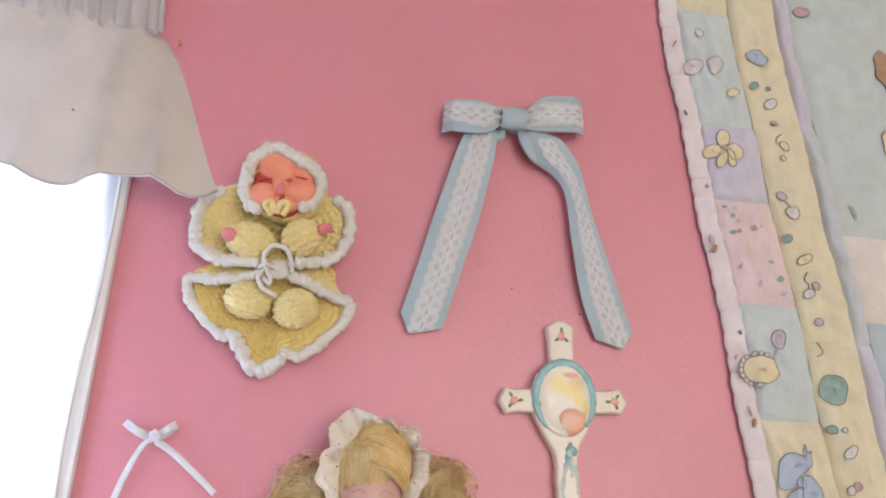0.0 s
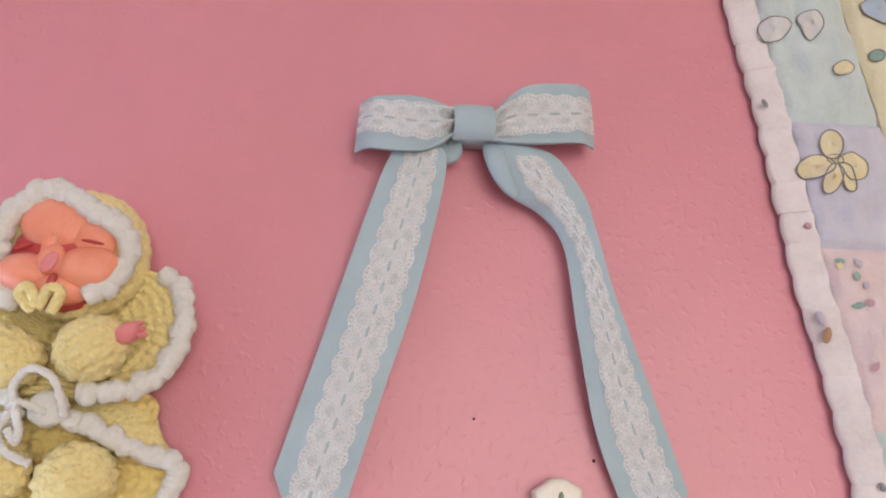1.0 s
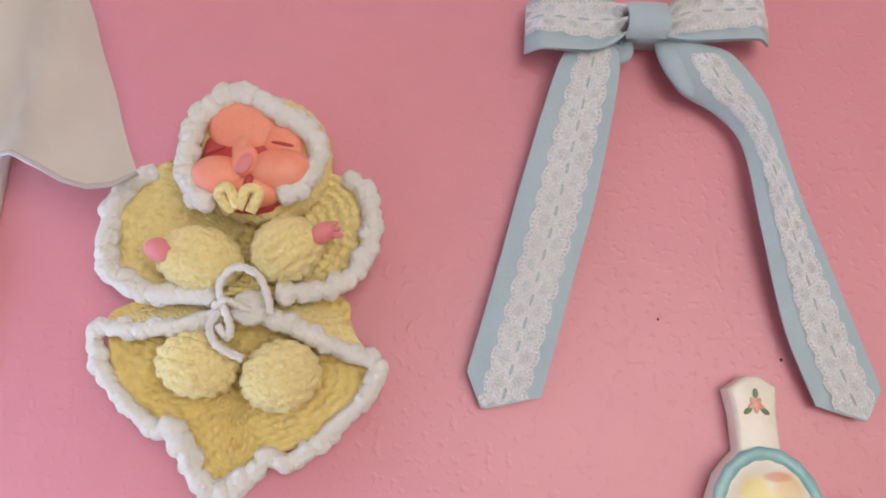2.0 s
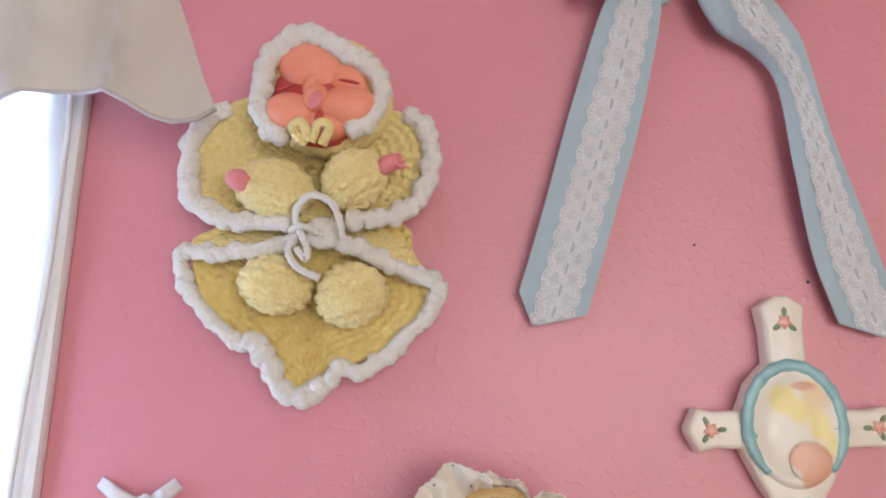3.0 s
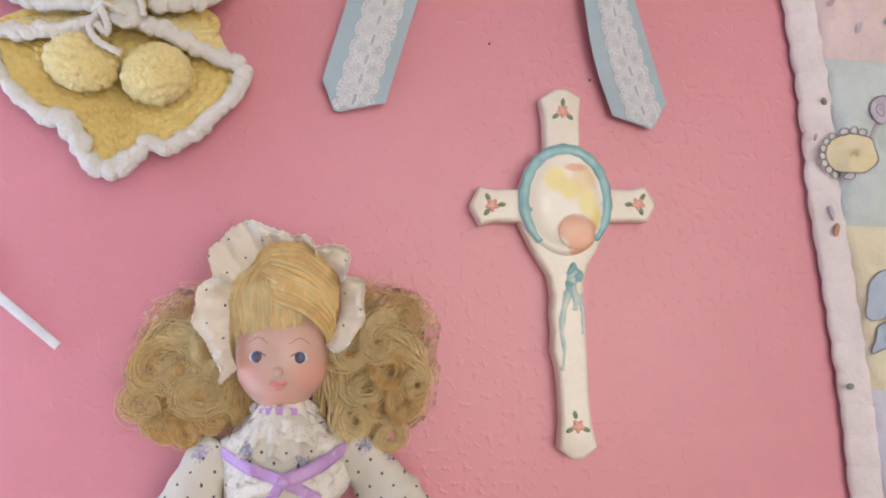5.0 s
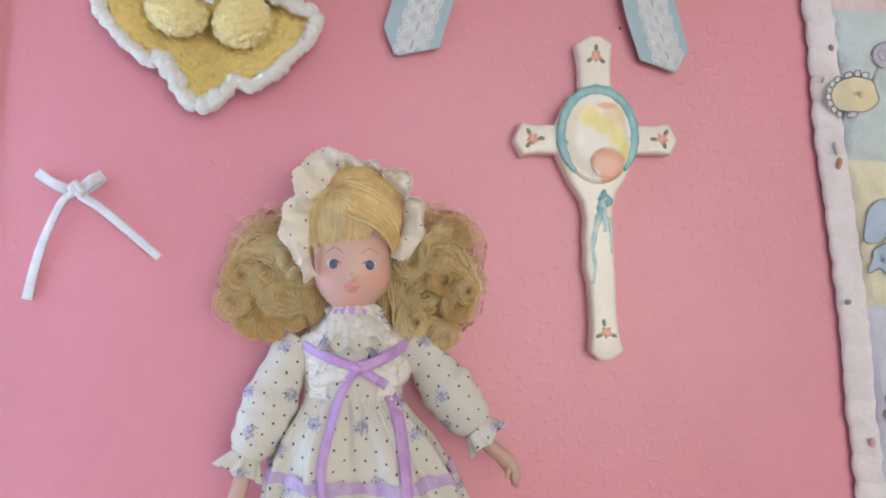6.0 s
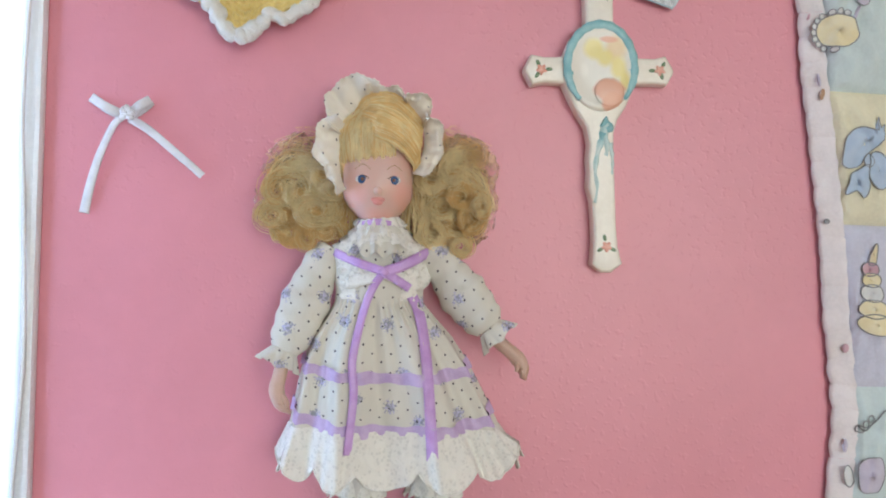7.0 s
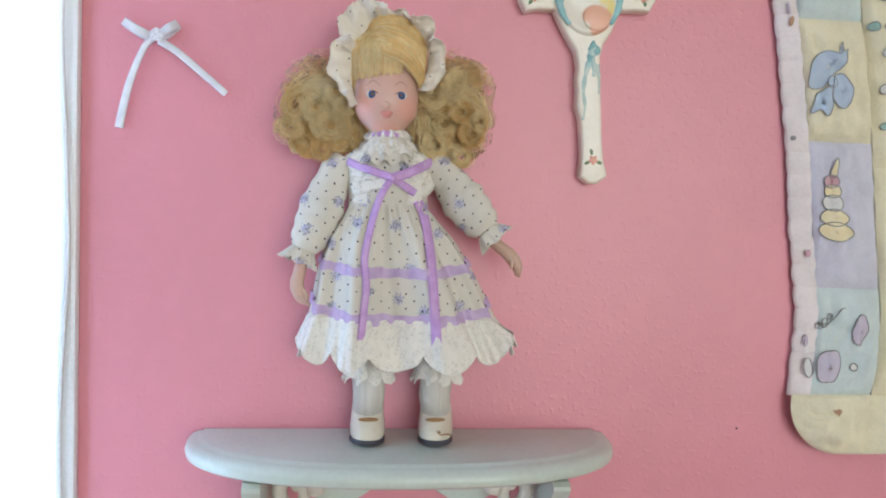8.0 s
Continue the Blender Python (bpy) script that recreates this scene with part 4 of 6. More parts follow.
        for i in range(int(lace_from * n), n - 1):
            for k in range(dense):
                f = k / dense
                a, b = rows[i], rows[i + 1]
                mid = a[m // 2].lerp(b[m // 2], f)
                d += (mid - prev).length if prev else 0.0
                prev = mid
                u = d / 0.0107
                w = 0.76 + 0.20 * abs(math.sin(math.pi * u)) ** 0.8 + 0.05 * abs(math.sin(5 * math.pi * u))
                row = []
                for j in range(15):
                    v = min(max(0.54 + half(i / n) * w * (2 * j / 14 - 1), 0.0), 1.0)
                    g = v * m
                    e = min(int(g), m - 1)
                    pa, pb = a[e].lerp(a[e + 1], g - e), b[e].lerp(b[e + 1], g - e)
                    row.append(pa.lerp(pb, f) + Vector((0, -0.0006, 0)))
                rows2.append(row)
                uvs.append([(u, 2 * j / 14 - 1) for j in range(15)])
        grid(bm, rows2, 0, uvs=uvs)
        part("lace_trim", bm, LACE, t, "white scalloped lace")

    tail([(0.0560, 1.8250), (0.0459, 1.8114), (0.0305, 1.7575), (0.0184, 1.7096), (0.0071, 1.6675)],
         [(0.0690, 1.8235), (0.0753, 1.8117), (0.0646, 1.7511), (0.0523, 1.7061), (0.0392, 1.6575)],
         lambda u, v: -0.0145 + 0.008 * u - 0.0007 * math.sin(math.pi * v) - 0.0015 * math.sin(u * 9), lambda f: 0.31, (0.32, 0.0135), 0.02)
    tail([(0.0985, 1.8280), (0.0968, 1.8191), (0.1035, 1.8031), (0.1223, 1.7925), (0.1335, 1.7760), (0.1392, 1.7352), (0.1470, 1.6915), (0.1590, 1.6582)],
         [(0.1130, 1.8265), (0.1285, 1.8213), (0.1418, 1.8025), (0.1475, 1.7850), (0.1553, 1.7576), (0.1640, 1.7340), (0.1752, 1.7045), (0.1886, 1.6665)],
         lambda u, v: -0.0135 + 0.006 * u - 0.0075 * math.exp(-((u - 0.42) / 0.2) ** 2) * (v - 0.2) - 0.003 * math.sin(math.pi * v) * (1 - u) - 0.0012 * math.sin(u * 11), lambda f: 0.20 + 0.13 * f, (0.62, 0.0120), 0.16)
    bm = bmesh.new()
    tube(bm, smooth_line([(0.0700, -0.006, 1.827), (0.0760, -0.010, 1.8195), (0.0792, -0.010, 1.823), (0.0788, -0.008, 1.8325)], 16), lambda t: 0.0048 - 0.0012 * t, 10, flat=0.5)
    part("fold", bm, BLUE_RIBBON, bow)
    bm = bmesh.new()
    tube(bm, smooth_line([(0.0978, -0.010, 1.8300), (0.0985, -0.014, 1.8200), (0.1035, -0.014, 1.8080), (0.1100, -0.012, 1.7990)], 16), lambda t: (0.0046 + 0.001 * math.sin(3 * t)) * math.sqrt(max(0.02, 1 - t ** 3)), 10, flat=0.4)
    part("fold", bm, BLUE_RIBBON, bow)
    bm = bmesh.new()
    tube(bm, [(0.0745, -0.008, 1.8462), (0.0850, -0.009, 1.8452), (0.0970, -0.008, 1.8447)], 0.0005, 6)
    blob(bm, (0.0742, -0.008, 1.8464), (0.0010, 0.0010, 0.0010), 0, 8, 6)
    part("pin", bm, NAIL_METAL, bow, "dark hair pin behind the knot")


ribbon_bow()


# ---- small white ribbon bow ----
def small_bow():
    b = thing("small_ribbon_bow", -0.157, -0.003, 1.505, "small white satin ribbon bow with two tails on the wall", "bow")

    def band(name, pts, w, fold=0.0):
        line = smooth_line(pts, 28)
        lf, rt = [], []
        for i, p in enumerate(line):
            d = line[min(i + 1, 27)] - line[max(i - 1, 0)]
            side = Vector((d.z, 0, -d.x)).normalized()
            ww = w(i / 27) if callable(w) else w
            lf.append(p - side * ww / 2)
            rt.append(p + side * ww / 2)
        bm = bmesh.new()
        strip(bm, lf, rt, 5, 0, 0.0004, lambda u, v: -0.0006 * math.sin(math.pi * v))
        part(name, bm, WHITE_SATIN, b)

    band("loop", [(-0.1600, -0.004, 1.5660), (-0.1690, -0.008, 1.5700), (-0.1782, -0.005, 1.5755)], 0.0056)
    band("loop", [(-0.1600, -0.002, 1.5650), (-0.1690, -0.002, 1.5690), (-0.1780, -0.003, 1.5750)], 0.0050)
    band("loop", [(-0.1560, -0.004, 1.5660), (-0.1490, -0.009, 1.5712), (-0.1432, -0.006, 1.5758)], 0.0058)
    band("loop", [(-0.1560, -0.002, 1.5655), (-0.1490, -0.002, 1.5702), (-0.1434, -0.003, 1.5752)], 0.0050)
    band("tail", [(-0.1595, -0.005, 1.5645), (-0.1645, -0.006, 1.5590), (-0.1725, -0.005, 1.5400), (-0.1775, -0.004, 1.5220), (-0.1808, -0.003, 1.5060)], lambda t: 0.0036 + 0.0022 * t)
    band("tail", [(-0.1555, -0.005, 1.5640), (-0.1440, -0.006, 1.5575), (-0.1290, -0.005, 1.5455), (-0.1185, -0.005, 1.5370), (-0.1118, -0.004, 1.5312)], lambda t: 0.0050 - 0.0006 * t)
    bm = bmesh.new()
    for k in range(5):
        a = k * 1.35
        blob(bm, (-0.1560 + 0.0024 * math.cos(a), -0.0090, 1.5665 + 0.0026 * math.sin(a)), (0.0030, 0.0018, 0.0020), k * 50, 10, 8)
    blob(bm, (-0.1565, -0.0090, 1.5662), (0.0016, 0.0020, 0.0016), 0, 10, 8)
    part("rosette", bm, WHITE_SATIN, b, "tiny white ribbon rose")


small_bow()


# ---- ceramic cross ----
CROSS_C, CROSS_TURN = Vector((0.1327, 0, 1.6088)), radians(2.5)


def on_cross(u, v):
    """From the cross's own right and up to x and z; the stem leans a little more than the head."""
    u -= 0.024 * min(v, 0.0)
    return CROSS_C.x + u * math.cos(CROSS_TURN) - v * math.sin(CROSS_TURN), CROSS_C.z + u * math.sin(CROSS_TURN) + v * math.cos(CROSS_TURN)


def ceramic_cross():
    c = thing("wall_cross", CROSS_C.x, 0, 1.48, "glazed ivory ceramic wall cross with painted roses and oval medallion", "cross")

    def outline(grow=0.0):
        g = grow
        top = [(-0.0090 - g, 0.030), (-0.0092 - g, 0.045), (-0.0110 - g, 0.0560 + g * 0.4), (-0.0030, 0.0612 + g), (0.0030, 0.0612 + g), (0.0105 + g, 0.0565 + g * 0.4), (0.0092 + g, 0.045), (0.0092 + g, 0.030)]
        right = [(0.0215 + g, 0.0115), (0.0235 + g, 0.0085 + g), (0.036, 0.0082 + g), (0.0435 + g * 0.5, 0.0100 + g), (0.0487 + g, 0.0012), (0.0487 + g, -0.0012), (0.0440 + g * 0.5, -0.0088 - g), (0.036, -0.0082 - g), (0.0238 + g, -0.0085 - g), (0.0218 + g, -0.0115)]
        low = [(0.0165 + g, -0.0230), (0.0108 + g, -0.0310), (0.0080 + g, -0.0400), (0.0076 + g, -0.0520), (0.0078 + g, -0.0720), (0.0078 + g, -0.0980), (0.0085 + g, -0.1120), (0.0110 + g, -0.1230 - g * 0.4), (0.0035, -0.1285 - g), (-0.0030, -0.1285 - g), (-0.0088 - g, -0.1235 - g * 0.4),
               (-0.0072 - g, -0.1100), (-0.0072 - g, -0.0960), (-0.0078 - g, -0.0830), (-0.0100 - g, -0.0740), (-0.0088 - g, -0.0640), (-0.0096 - g, -0.0560), (-0.0082 - g, -0.0470), (-0.0098 - g, -0.0360), (-0.0165 - g, -0.0250)]
        left = [(-0.0225 - g, -0.0120), (-0.0240 - g, -0.0085 - g), (-0.036, -0.0082 - g), (-0.0440 - g * 0.5, -0.0100 - g), (-0.0485 - g, -0.0012), (-0.0485 - g, 0.0012), (-0.0440 - g * 0.5, 0.0098 + g), (-0.036, 0.0082 + g), (-0.0240 - g, 0.0085 + g), (-0.0222 - g, 0.0120), (-0.0185 - g, 0.0205), (-0.0130 - g, 0.0265)]
        arc = [(0.0130 + g, 0.0265), (0.0185 + g, 0.0205)]
        return [on_cross(*p) for p in top + arc + right + low + left]

    bm = bmesh.new()
    plate(bm, outline(), -0.0105, 0.0095, 0.0022)
    ob = part("body", bm, GLAZE, c)
    ob.data.set_sharp_from_angle(angle=radians(50))

    # oval medallion: a raised disc and a painted ring broken at its foot
    bm = bmesh.new()
    rows = []
    for f, h in ((1.0, -0.0098), (0.96, -0.0122), (0.86, -0.0128), (0.80, -0.0118), (0.45, -0.0124), (0.05, -0.0126)):
        rows.append([Vector((on_cross(0.0222 * f * math.cos(a), 0.001 + 0.0275 * f * math.sin(a))[0], h, on_cross(0.0222 * f * math.cos(a), 0.001 + 0.0275 * f * math.sin(a))[1])) for a in (2 * math.pi * k / 48 for k in range(48))])
    vs = grid(bm, rows, 0, True)
    cap(bm, vs[-1])
    bmesh.ops.recalc_face_normals(bm, faces=bm.faces)
    med = part("medallion", bm, PAINTING, c, "oval medallion painted in soft yellow and peach")
    bm = bmesh.new()
    pts = []
    for k in range(70):
        a = radians(-48 + 278 * k / 69)
        u, v = 0.0213 * math.cos(a), 0.0018 + 0.0266 * math.sin(a)
        x, z = on_cross(u, v)
        pts.append((x, -0.0119, z))
    tube(bm, pts, lambda t: 0.0032 * (0.55 + 0.45 * min(1, 9 * t, 9 * (1 - t))) * (1 + 0.09 * math.sin(t * 90)), 10, flat=0.42)
    part("painted_ring", bm, PAINT_TEAL, med, "teal painted ring")

    def dab(u, v, ru, rv, turn, m, h=0.0006, y=-0.0126, name="painted_relief", par=med, lobes=0.0):
        x, z = on_cross(u, v)
        bm = bmesh.new()
        blob(bm, (x, y, z), (ru, h, rv), turn, 20, 12, relief=(lambda th, ph: lobes * math.cos(5 * ph)) if lobes else None)
        part(name, bm, m, par)

    dab(0.0050, -0.0140, 0.0098, 0.0092, 10, PAINTING, 0.0010)
    # draped teal ribbon painted down the stem
    for pts, r in (([(0.000, -0.033), (0.004, -0.036), (0.000, -0.040), (-0.001, -0.046)], 0.0042), ([(0.004, -0.033), (0.001, -0.038), (0.003, -0.048), (0.002, -0.054)], 0.0034),
                   ([(-0.001, -0.044), (-0.004, -0.054), (-0.0055, -0.064), (-0.0045, -0.074), (-0.0060, -0.084)], 0.0023), ([(0.0045, -0.046), (0.0060, -0.056), (0.0055, -0.066)], 0.0020)):
        bm = bmesh.new()
        tube(bm, [(on_cross(p.x, p.z)[0], -0.0104, on_cross(p.x, p.z)[1]) for p in smooth_line([(a, 0, b) for a, b in pts], 26)], lambda t, r=r: r * (1 - 0.65 * t) * (1 + 0.2 * math.sin(t * 21)), 8, flat=0.28)
        part("painted_ribbon", bm, PAINT_PALE_TEAL if r < 0.0040 else PAINT_TEAL, c, "pale teal painted ribbon")
    # roses at the four ends
    for u, v, leaves in ((0.0002, 0.0488, ((90, 0.0048), (215, 0.0045), (325, 0.0045))), (-0.0380, 0.0000, ((120, 0.0045), (235, 0.0045), (5, 0.0050))), (0.0392, 0.0005, ((60, 0.0042), (185, 0.0052), (290, 0.0040))), (0.0008, -0.1120, ((105, 0.0058), (205, 0.0046), (340, 0.0046)))):
        x, z = on_cross(u, v)
        rose = bmesh.new()
        blob(rose, (x, -0.0106, z), (0.0031, 0.0006, 0.0029), 18, 40, 26, relief=lambda th, ph: 0.0007 * math.cos(5 * math.atan2(math.cos(th), math.sin(th) * math.cos(ph))) * math.hypot(math.cos(th), math.sin(th) * math.cos(ph)) ** 3)
        part("painted_rose", rose, PAINT_ROSE, c, "coral painted rose")
        for a, d in leaves:
            bm = bmesh.new()
            blob(bm, (x + d * math.cos(radians(a)), -0.0106, z + d * math.sin(radians(a))), (0.0022, 0.0004, 0.0012), -a, 10, 6)
            part("painted_leaf", bm, PAINT_LEAF, c, "dark green painted leaf")


ceramic_cross()

# ---- crocheted baby doll hung on the wall (one mesh) ----
def stitches(th, ph, amp=0.0016, rows=8, cols=13):
    """Rows of crochet bobbles over a ball."""
    r = th / math.pi * rows
    k = int(r)
    around = max(4.0, cols * math.sin(max(th, 0.15)))
    return amp * (abs(math.sin(math.pi * r)) ** 0.7 * (0.45 + 0.55 * abs(math.sin(ph * round(around) / 2 + k * 1.3)))) - amp * 0.6


def rope(bm, pts, r, gap, mi, rng, squash=1.0):
    """A crocheted edge: a strand with a row of uneven bobbles along it."""
    r *= 1.18
    n = max(6, int(sum((Vector(b) - Vector(a)).length for a, b in zip(pts, pts[1:])) / (gap * 0.25)))
    line = smooth_line(pts, n)
    tube(bm, line, lambda t: r * (0.92 + 0.10 * math.sin(t * n * 0.55)), 10, mi)
    d, last = 0.0, line[0]
    for p in line:
        d += (p - last).length
        last = p
        if d >= gap * 1.05:
            d = 0.0
            k = rng.uniform(0.92, 1.18)
            c = p + Vector((rng.uniform(-1, 1), rng.uniform(-0.6, 0.3), rng.uniform(-1, 1))) * r * 0.34
            blob(bm, c, (r * k * 1.15, r * k * 0.85, r * k * squash), rng.uniform(0, 180), 14, 10, mi, lambda th, ph: r * 0.10 * math.sin(5 * ph) * math.sin(4 * th))


def sheet(bm, outline, centre, y_mid, y_rim, mi, rings=44, n=260, mesh=0.0027):
    """A crocheted sheet inside a closed outline, its rim curling towards the room."""
    edge = smooth_line([(x, 0, z) for x, z in outline], n, True)
    rows = []
    for i in range(rings + 1):
        f = 0.02 + 0.98 * i / rings
        row = []
        for j, e in enumerate(edge):
            x, z = centre[0] + (e.x - centre[0]) * f, centre[1] + (e.z - centre[1]) * f
            y = y_mid + (y_rim - y_mid) * f ** 2.2 + 0.0022 * wob(x, z, 2, 70) - mesh * abs(math.sin(i * math.pi / 4)) ** 0.6 * (0.12 + 0.88 * abs(math.sin(j * math.pi / 6 + 0.9 * (i // 4))))
            row.append(Vector((x, y, z)))
        rows.append(row)
    vs = grid(bm, rows, mi, True)
    cap(bm, vs[0], mi)
    vb = grid(bm, [[Vector((p.x, min(p.y + 0.003, -0.0012), p.z)) for p in row] for row in rows[-3:]], mi, True)
    for j in range(n):
        k = (j + 1) % n
        f = bm.faces.new((vs[-1][j], vs[-1][k], vb[-1][k], vb[-1][j]))
        f.material_index = mi


def crochet_doll():
    Y, D, W, F, P, R, K = range(7)
    rng = random.Random(3)
    bm = bmesh.new()
    # bunting: shawl lobes above, a pointed skirt below
    body = [(-0.139, 1.690), (-0.146, 1.679), (-0.138, 1.655), (-0.122, 1.6400), (-0.104, 1.626), (-0.088, 1.6165), (-0.074, 1.628), (-0.050, 1.640), (-0.034, 1.662), (-0.044, 1.680), (-0.048, 1.697), (-0.09, 1.705)]
    sheet(bm, body, (-0.090, 1.662), -0.005, -0.0115, D)
    shawl = [(-0.1384, 1.7475), (-0.1478, 1.733), (-0.1492, 1.7142), (-0.1440, 1.701), (-0.1320, 1.6935), (-0.1150, 1.692), (-0.0920, 1.6945), (-0.0700, 1.694), (-0.0500, 1.700), (-0.0385, 1.7130), (-0.0360, 1.7290), (-0.0440, 1.7460), (-0.0600, 1.752), (-0.0900, 1.756), (-0.1220, 1.755)]
    sheet(bm, shawl, (-0.092, 1.722), -0.007, -0.0165, Y)
    # flaps over the legs, rising to the tie
    for lf, rt in (([(-0.148, -0.016, 1.6790), (-0.130, -0.017, 1.6790), (-0.110, -0.018, 1.6815), (-0.096, -0.018, 1.6860)], [(-0.139, -0.008, 1.689), (-0.126, -0.008, 1.6930), (-0.110, -0.008, 1.6940), (-0.094, -0.010, 1.6945)]),
                   ([(-0.030, -0.014, 1.6680), (-0.046, -0.017, 1.6735), (-0.062, -0.018, 1.6790), (-0.078, -0.018, 1.6850)], [(-0.042, -0.008, 1.681), (-0.047, -0.008, 1.6920), (-0.060, -0.008, 1.6960), (-0.078, -0.010, 1.6945)])):
        strip(bm, smooth_line(lf, 30), smooth_line(rt, 30), 10, Y, 0.001, lambda u, v: -0.0015 * abs(math.sin(u * 40)) * abs(math.sin(v * 14)))
    # white bobble edges
    rope(bm, [(-0.1330, -0.015, 1.7490), (-0.1415, -0.017, 1.7430), (-0.1478, -0.0175, 1.7330), (-0.1495, -0.0175, 1.7142), (-0.1440, -0.018, 1.7010), (-0.1320, -0.019, 1.6945), (-0.1150, -0.020, 1.6930), (-0.0990, -0.022, 1.6940)], 0.0037, 0.0046, W, rng)
    rope(bm, [(-0.0500, -0.014, 1.7500), (-0.0410, -0.0165, 1.7430), (-0.0362, -0.0175, 1.7290), (-0.0385, -0.018, 1.7130), (-0.0480, -0.019, 1.7010), (-0.0620, -0.020, 1.6970), (-0.0745, -0.021, 1.6965)], 0.0036, 0.0047, W, rng)
    rope(bm, [(-0.0960, -0.020, 1.6870), (-0.1100, -0.019, 1.6815), (-0.1300, -0.018, 1.6785), (-0.1490, -0.015, 1.6785), (-0.1475, -0.014, 1.6680), (-0.1390, -0.014, 1.6545), (-0.1240, -0.014, 1.6410), (-0.1160, -0.015, 1.6375)], 0.0030, 0.0040, W, rng)
    rope(bm, [(-0.0790, -0.020, 1.6860), (-0.0620, -0.020, 1.6795), (-0.0460, -0.018, 1.6730), (-0.0310, -0.015, 1.6675), (-0.0330, -0.014, 1.6570), (-0.0440, -0.014, 1.6450), (-0.0560, -0.014, 1.6330), (-0.0660, -0.015, 1.6275), (-0.0730, -0.015, 1.6300), (-0.0770, -0.016, 1.6230)], 0.0033, 0.0047, W, rng)
    rope(bm, [(-0.1165, -0.016, 1.6400), (-0.1110, -0.017, 1.6380), (-0.1050, -0.016, 1.6290), (-0.1000, -0.015, 1.6190), (-0.0930, -0.014, 1.6160), (-0.0850, -0.014, 1.6165), (-0.0790, -0.015, 1.6220)], 0.0038, 0.0046, W, rng)
    # arms and legs: stuffed crocheted balls
    for c, r, t in (((-0.1075, -0.023, 1.7085), (0.0185, 0.0135, 0.0135), 8), ((-0.0715, -0.023, 1.7140), (0.0155, 0.013, 0.0140), -35), ((-0.1045, -0.019, 1.6650), (0.0170, 0.012, 0.0135), 10), ((-0.0700, -0.019, 1.6615), (0.0165, 0.012, 0.0145), -20)):
        blob(bm, c, r, t, 64, 44, Y, lambda th, ph: stitches(th, ph) + 0.0006 * wob(th * 3, ph * 2))
    # small pink hands
    blob(bm, (-0.1215, -0.031, 1.7095), (0.0066, 0.0060, 0.0050), 15, 20, 14, P)
    blob(bm, (-0.0560, -0.028, 1.7205), (0.0060, 0.0050, 0.0044), -35, 18, 12, P)
    for k in range(3):
        blob(bm, (-0.0525 + 0.0012 * k, -0.029, 1.7240 - 0.0022 * k), (0.0030, 0.0018, 0.0014), -30 + 12 * k, 10, 8, P)
    # hood, head, and the white ring round the face
    blob(bm, (-0.0865, -0.016, 1.7565), (0.0310, 0.0150, 0.0300), 35, 72, 44, Y, lambda th, ph: stitches(th, ph, 0.0012, 13, 22))
    ring = [(-0.1005, -0.030, 1.7815), (-0.1120, -0.029, 1.7700), (-0.1165, -0.028, 1.7530), (-0.1130, -0.028, 1.7380), (-0.1030, -0.030, 1.7300)]
    rope(bm, ring, 0.0039, 0.0046, W, rng)
    rope(bm, [(-0.1005, -0.030, 1.7815), (-0.0900, -0.031, 1.7790), (-0.0790, -0.031, 1.7735), (-0.0680, -0.030, 1.7665), (-0.0610, -0.029, 1.7570), (-0.0625, -0.029, 1.7465), (-0.0690, -0.030, 1.7385), (-0.0750, -0.031, 1.7335)], 0.0039, 0.0047, W, rng)
    # dark red core: reddish shade between hood and cheeks, given as colour
    blob(bm, (-0.0885, -0.0215, 1.7525), (0.0245, 0.0105, 0.0235), 25, 32, 22, R)
    blob(bm, (-0.0930, -0.0265, 1.7655), (0.0170, 0.0080, 0.0130), 20, 28, 18, F)
    blob(bm, (-0.0780, -0.0270, 1.7600), (0.0120, 0.0060, 0.0090), 35, 24, 16, F)
    blob(bm, (-0.1008, -0.0290, 1.7430), (0.0125, 0.0088, 0.0090), 8, 32, 22, F)
    blob(bm, (-0.0760, -0.0290, 1.7466), (0.0145, 0.0088, 0.0100), -5, 32, 22, F)
    blob(bm, (-0.0880, -0.0285, 1.7372), (0.0130, 0.0075, 0.0066), 5, 28, 18, F)
    blob(bm, (-0.0925, -0.0305, 1.7575), (0.0042, 0.0036, 0.0085), 12, 24, 18, F)
    blob(bm, (-0.0902, -0.0345, 1.7485), (0.0056, 0.0032, 0.0070), 20, 24, 18, F)
    blob(bm, (-0.0893, -0.0374, 1.7465), (0.0031, 0.0010, 0.0050), 25, 18, 12, P)
    blob(bm, (-0.0876, -0.0355, 1.7392), (0.0018, 0.0016, 0.0034), 20, 14, 10, R)
    for x, z, t, w in ((-0.1035, 1.7538, -22, 0.0060), (-0.0755, 1.7578, 8, 0.0070)):
        blob(bm, (x, -0.0325, z), (w * 0.75, 0.0016, 0.0008), t, 14, 8, R)
    # little yellow tie under the chin, and the white drawstring bow
    for p in ([(-0.0930, -0.034, 1.7260), (-0.0985, -0.037, 1.7325), (-0.0950, -0.038, 1.7355), (-0.0910, -0.036, 1.7280)], [(-0.0905, -0.036, 1.7270), (-0.0870, -0.038, 1.7350), (-0.0825, -0.037, 1.7340), (-0.0855, -0.035, 1.7260)]):
        tube(bm, smooth_line(p, 18), 0.0024, 8, Y)
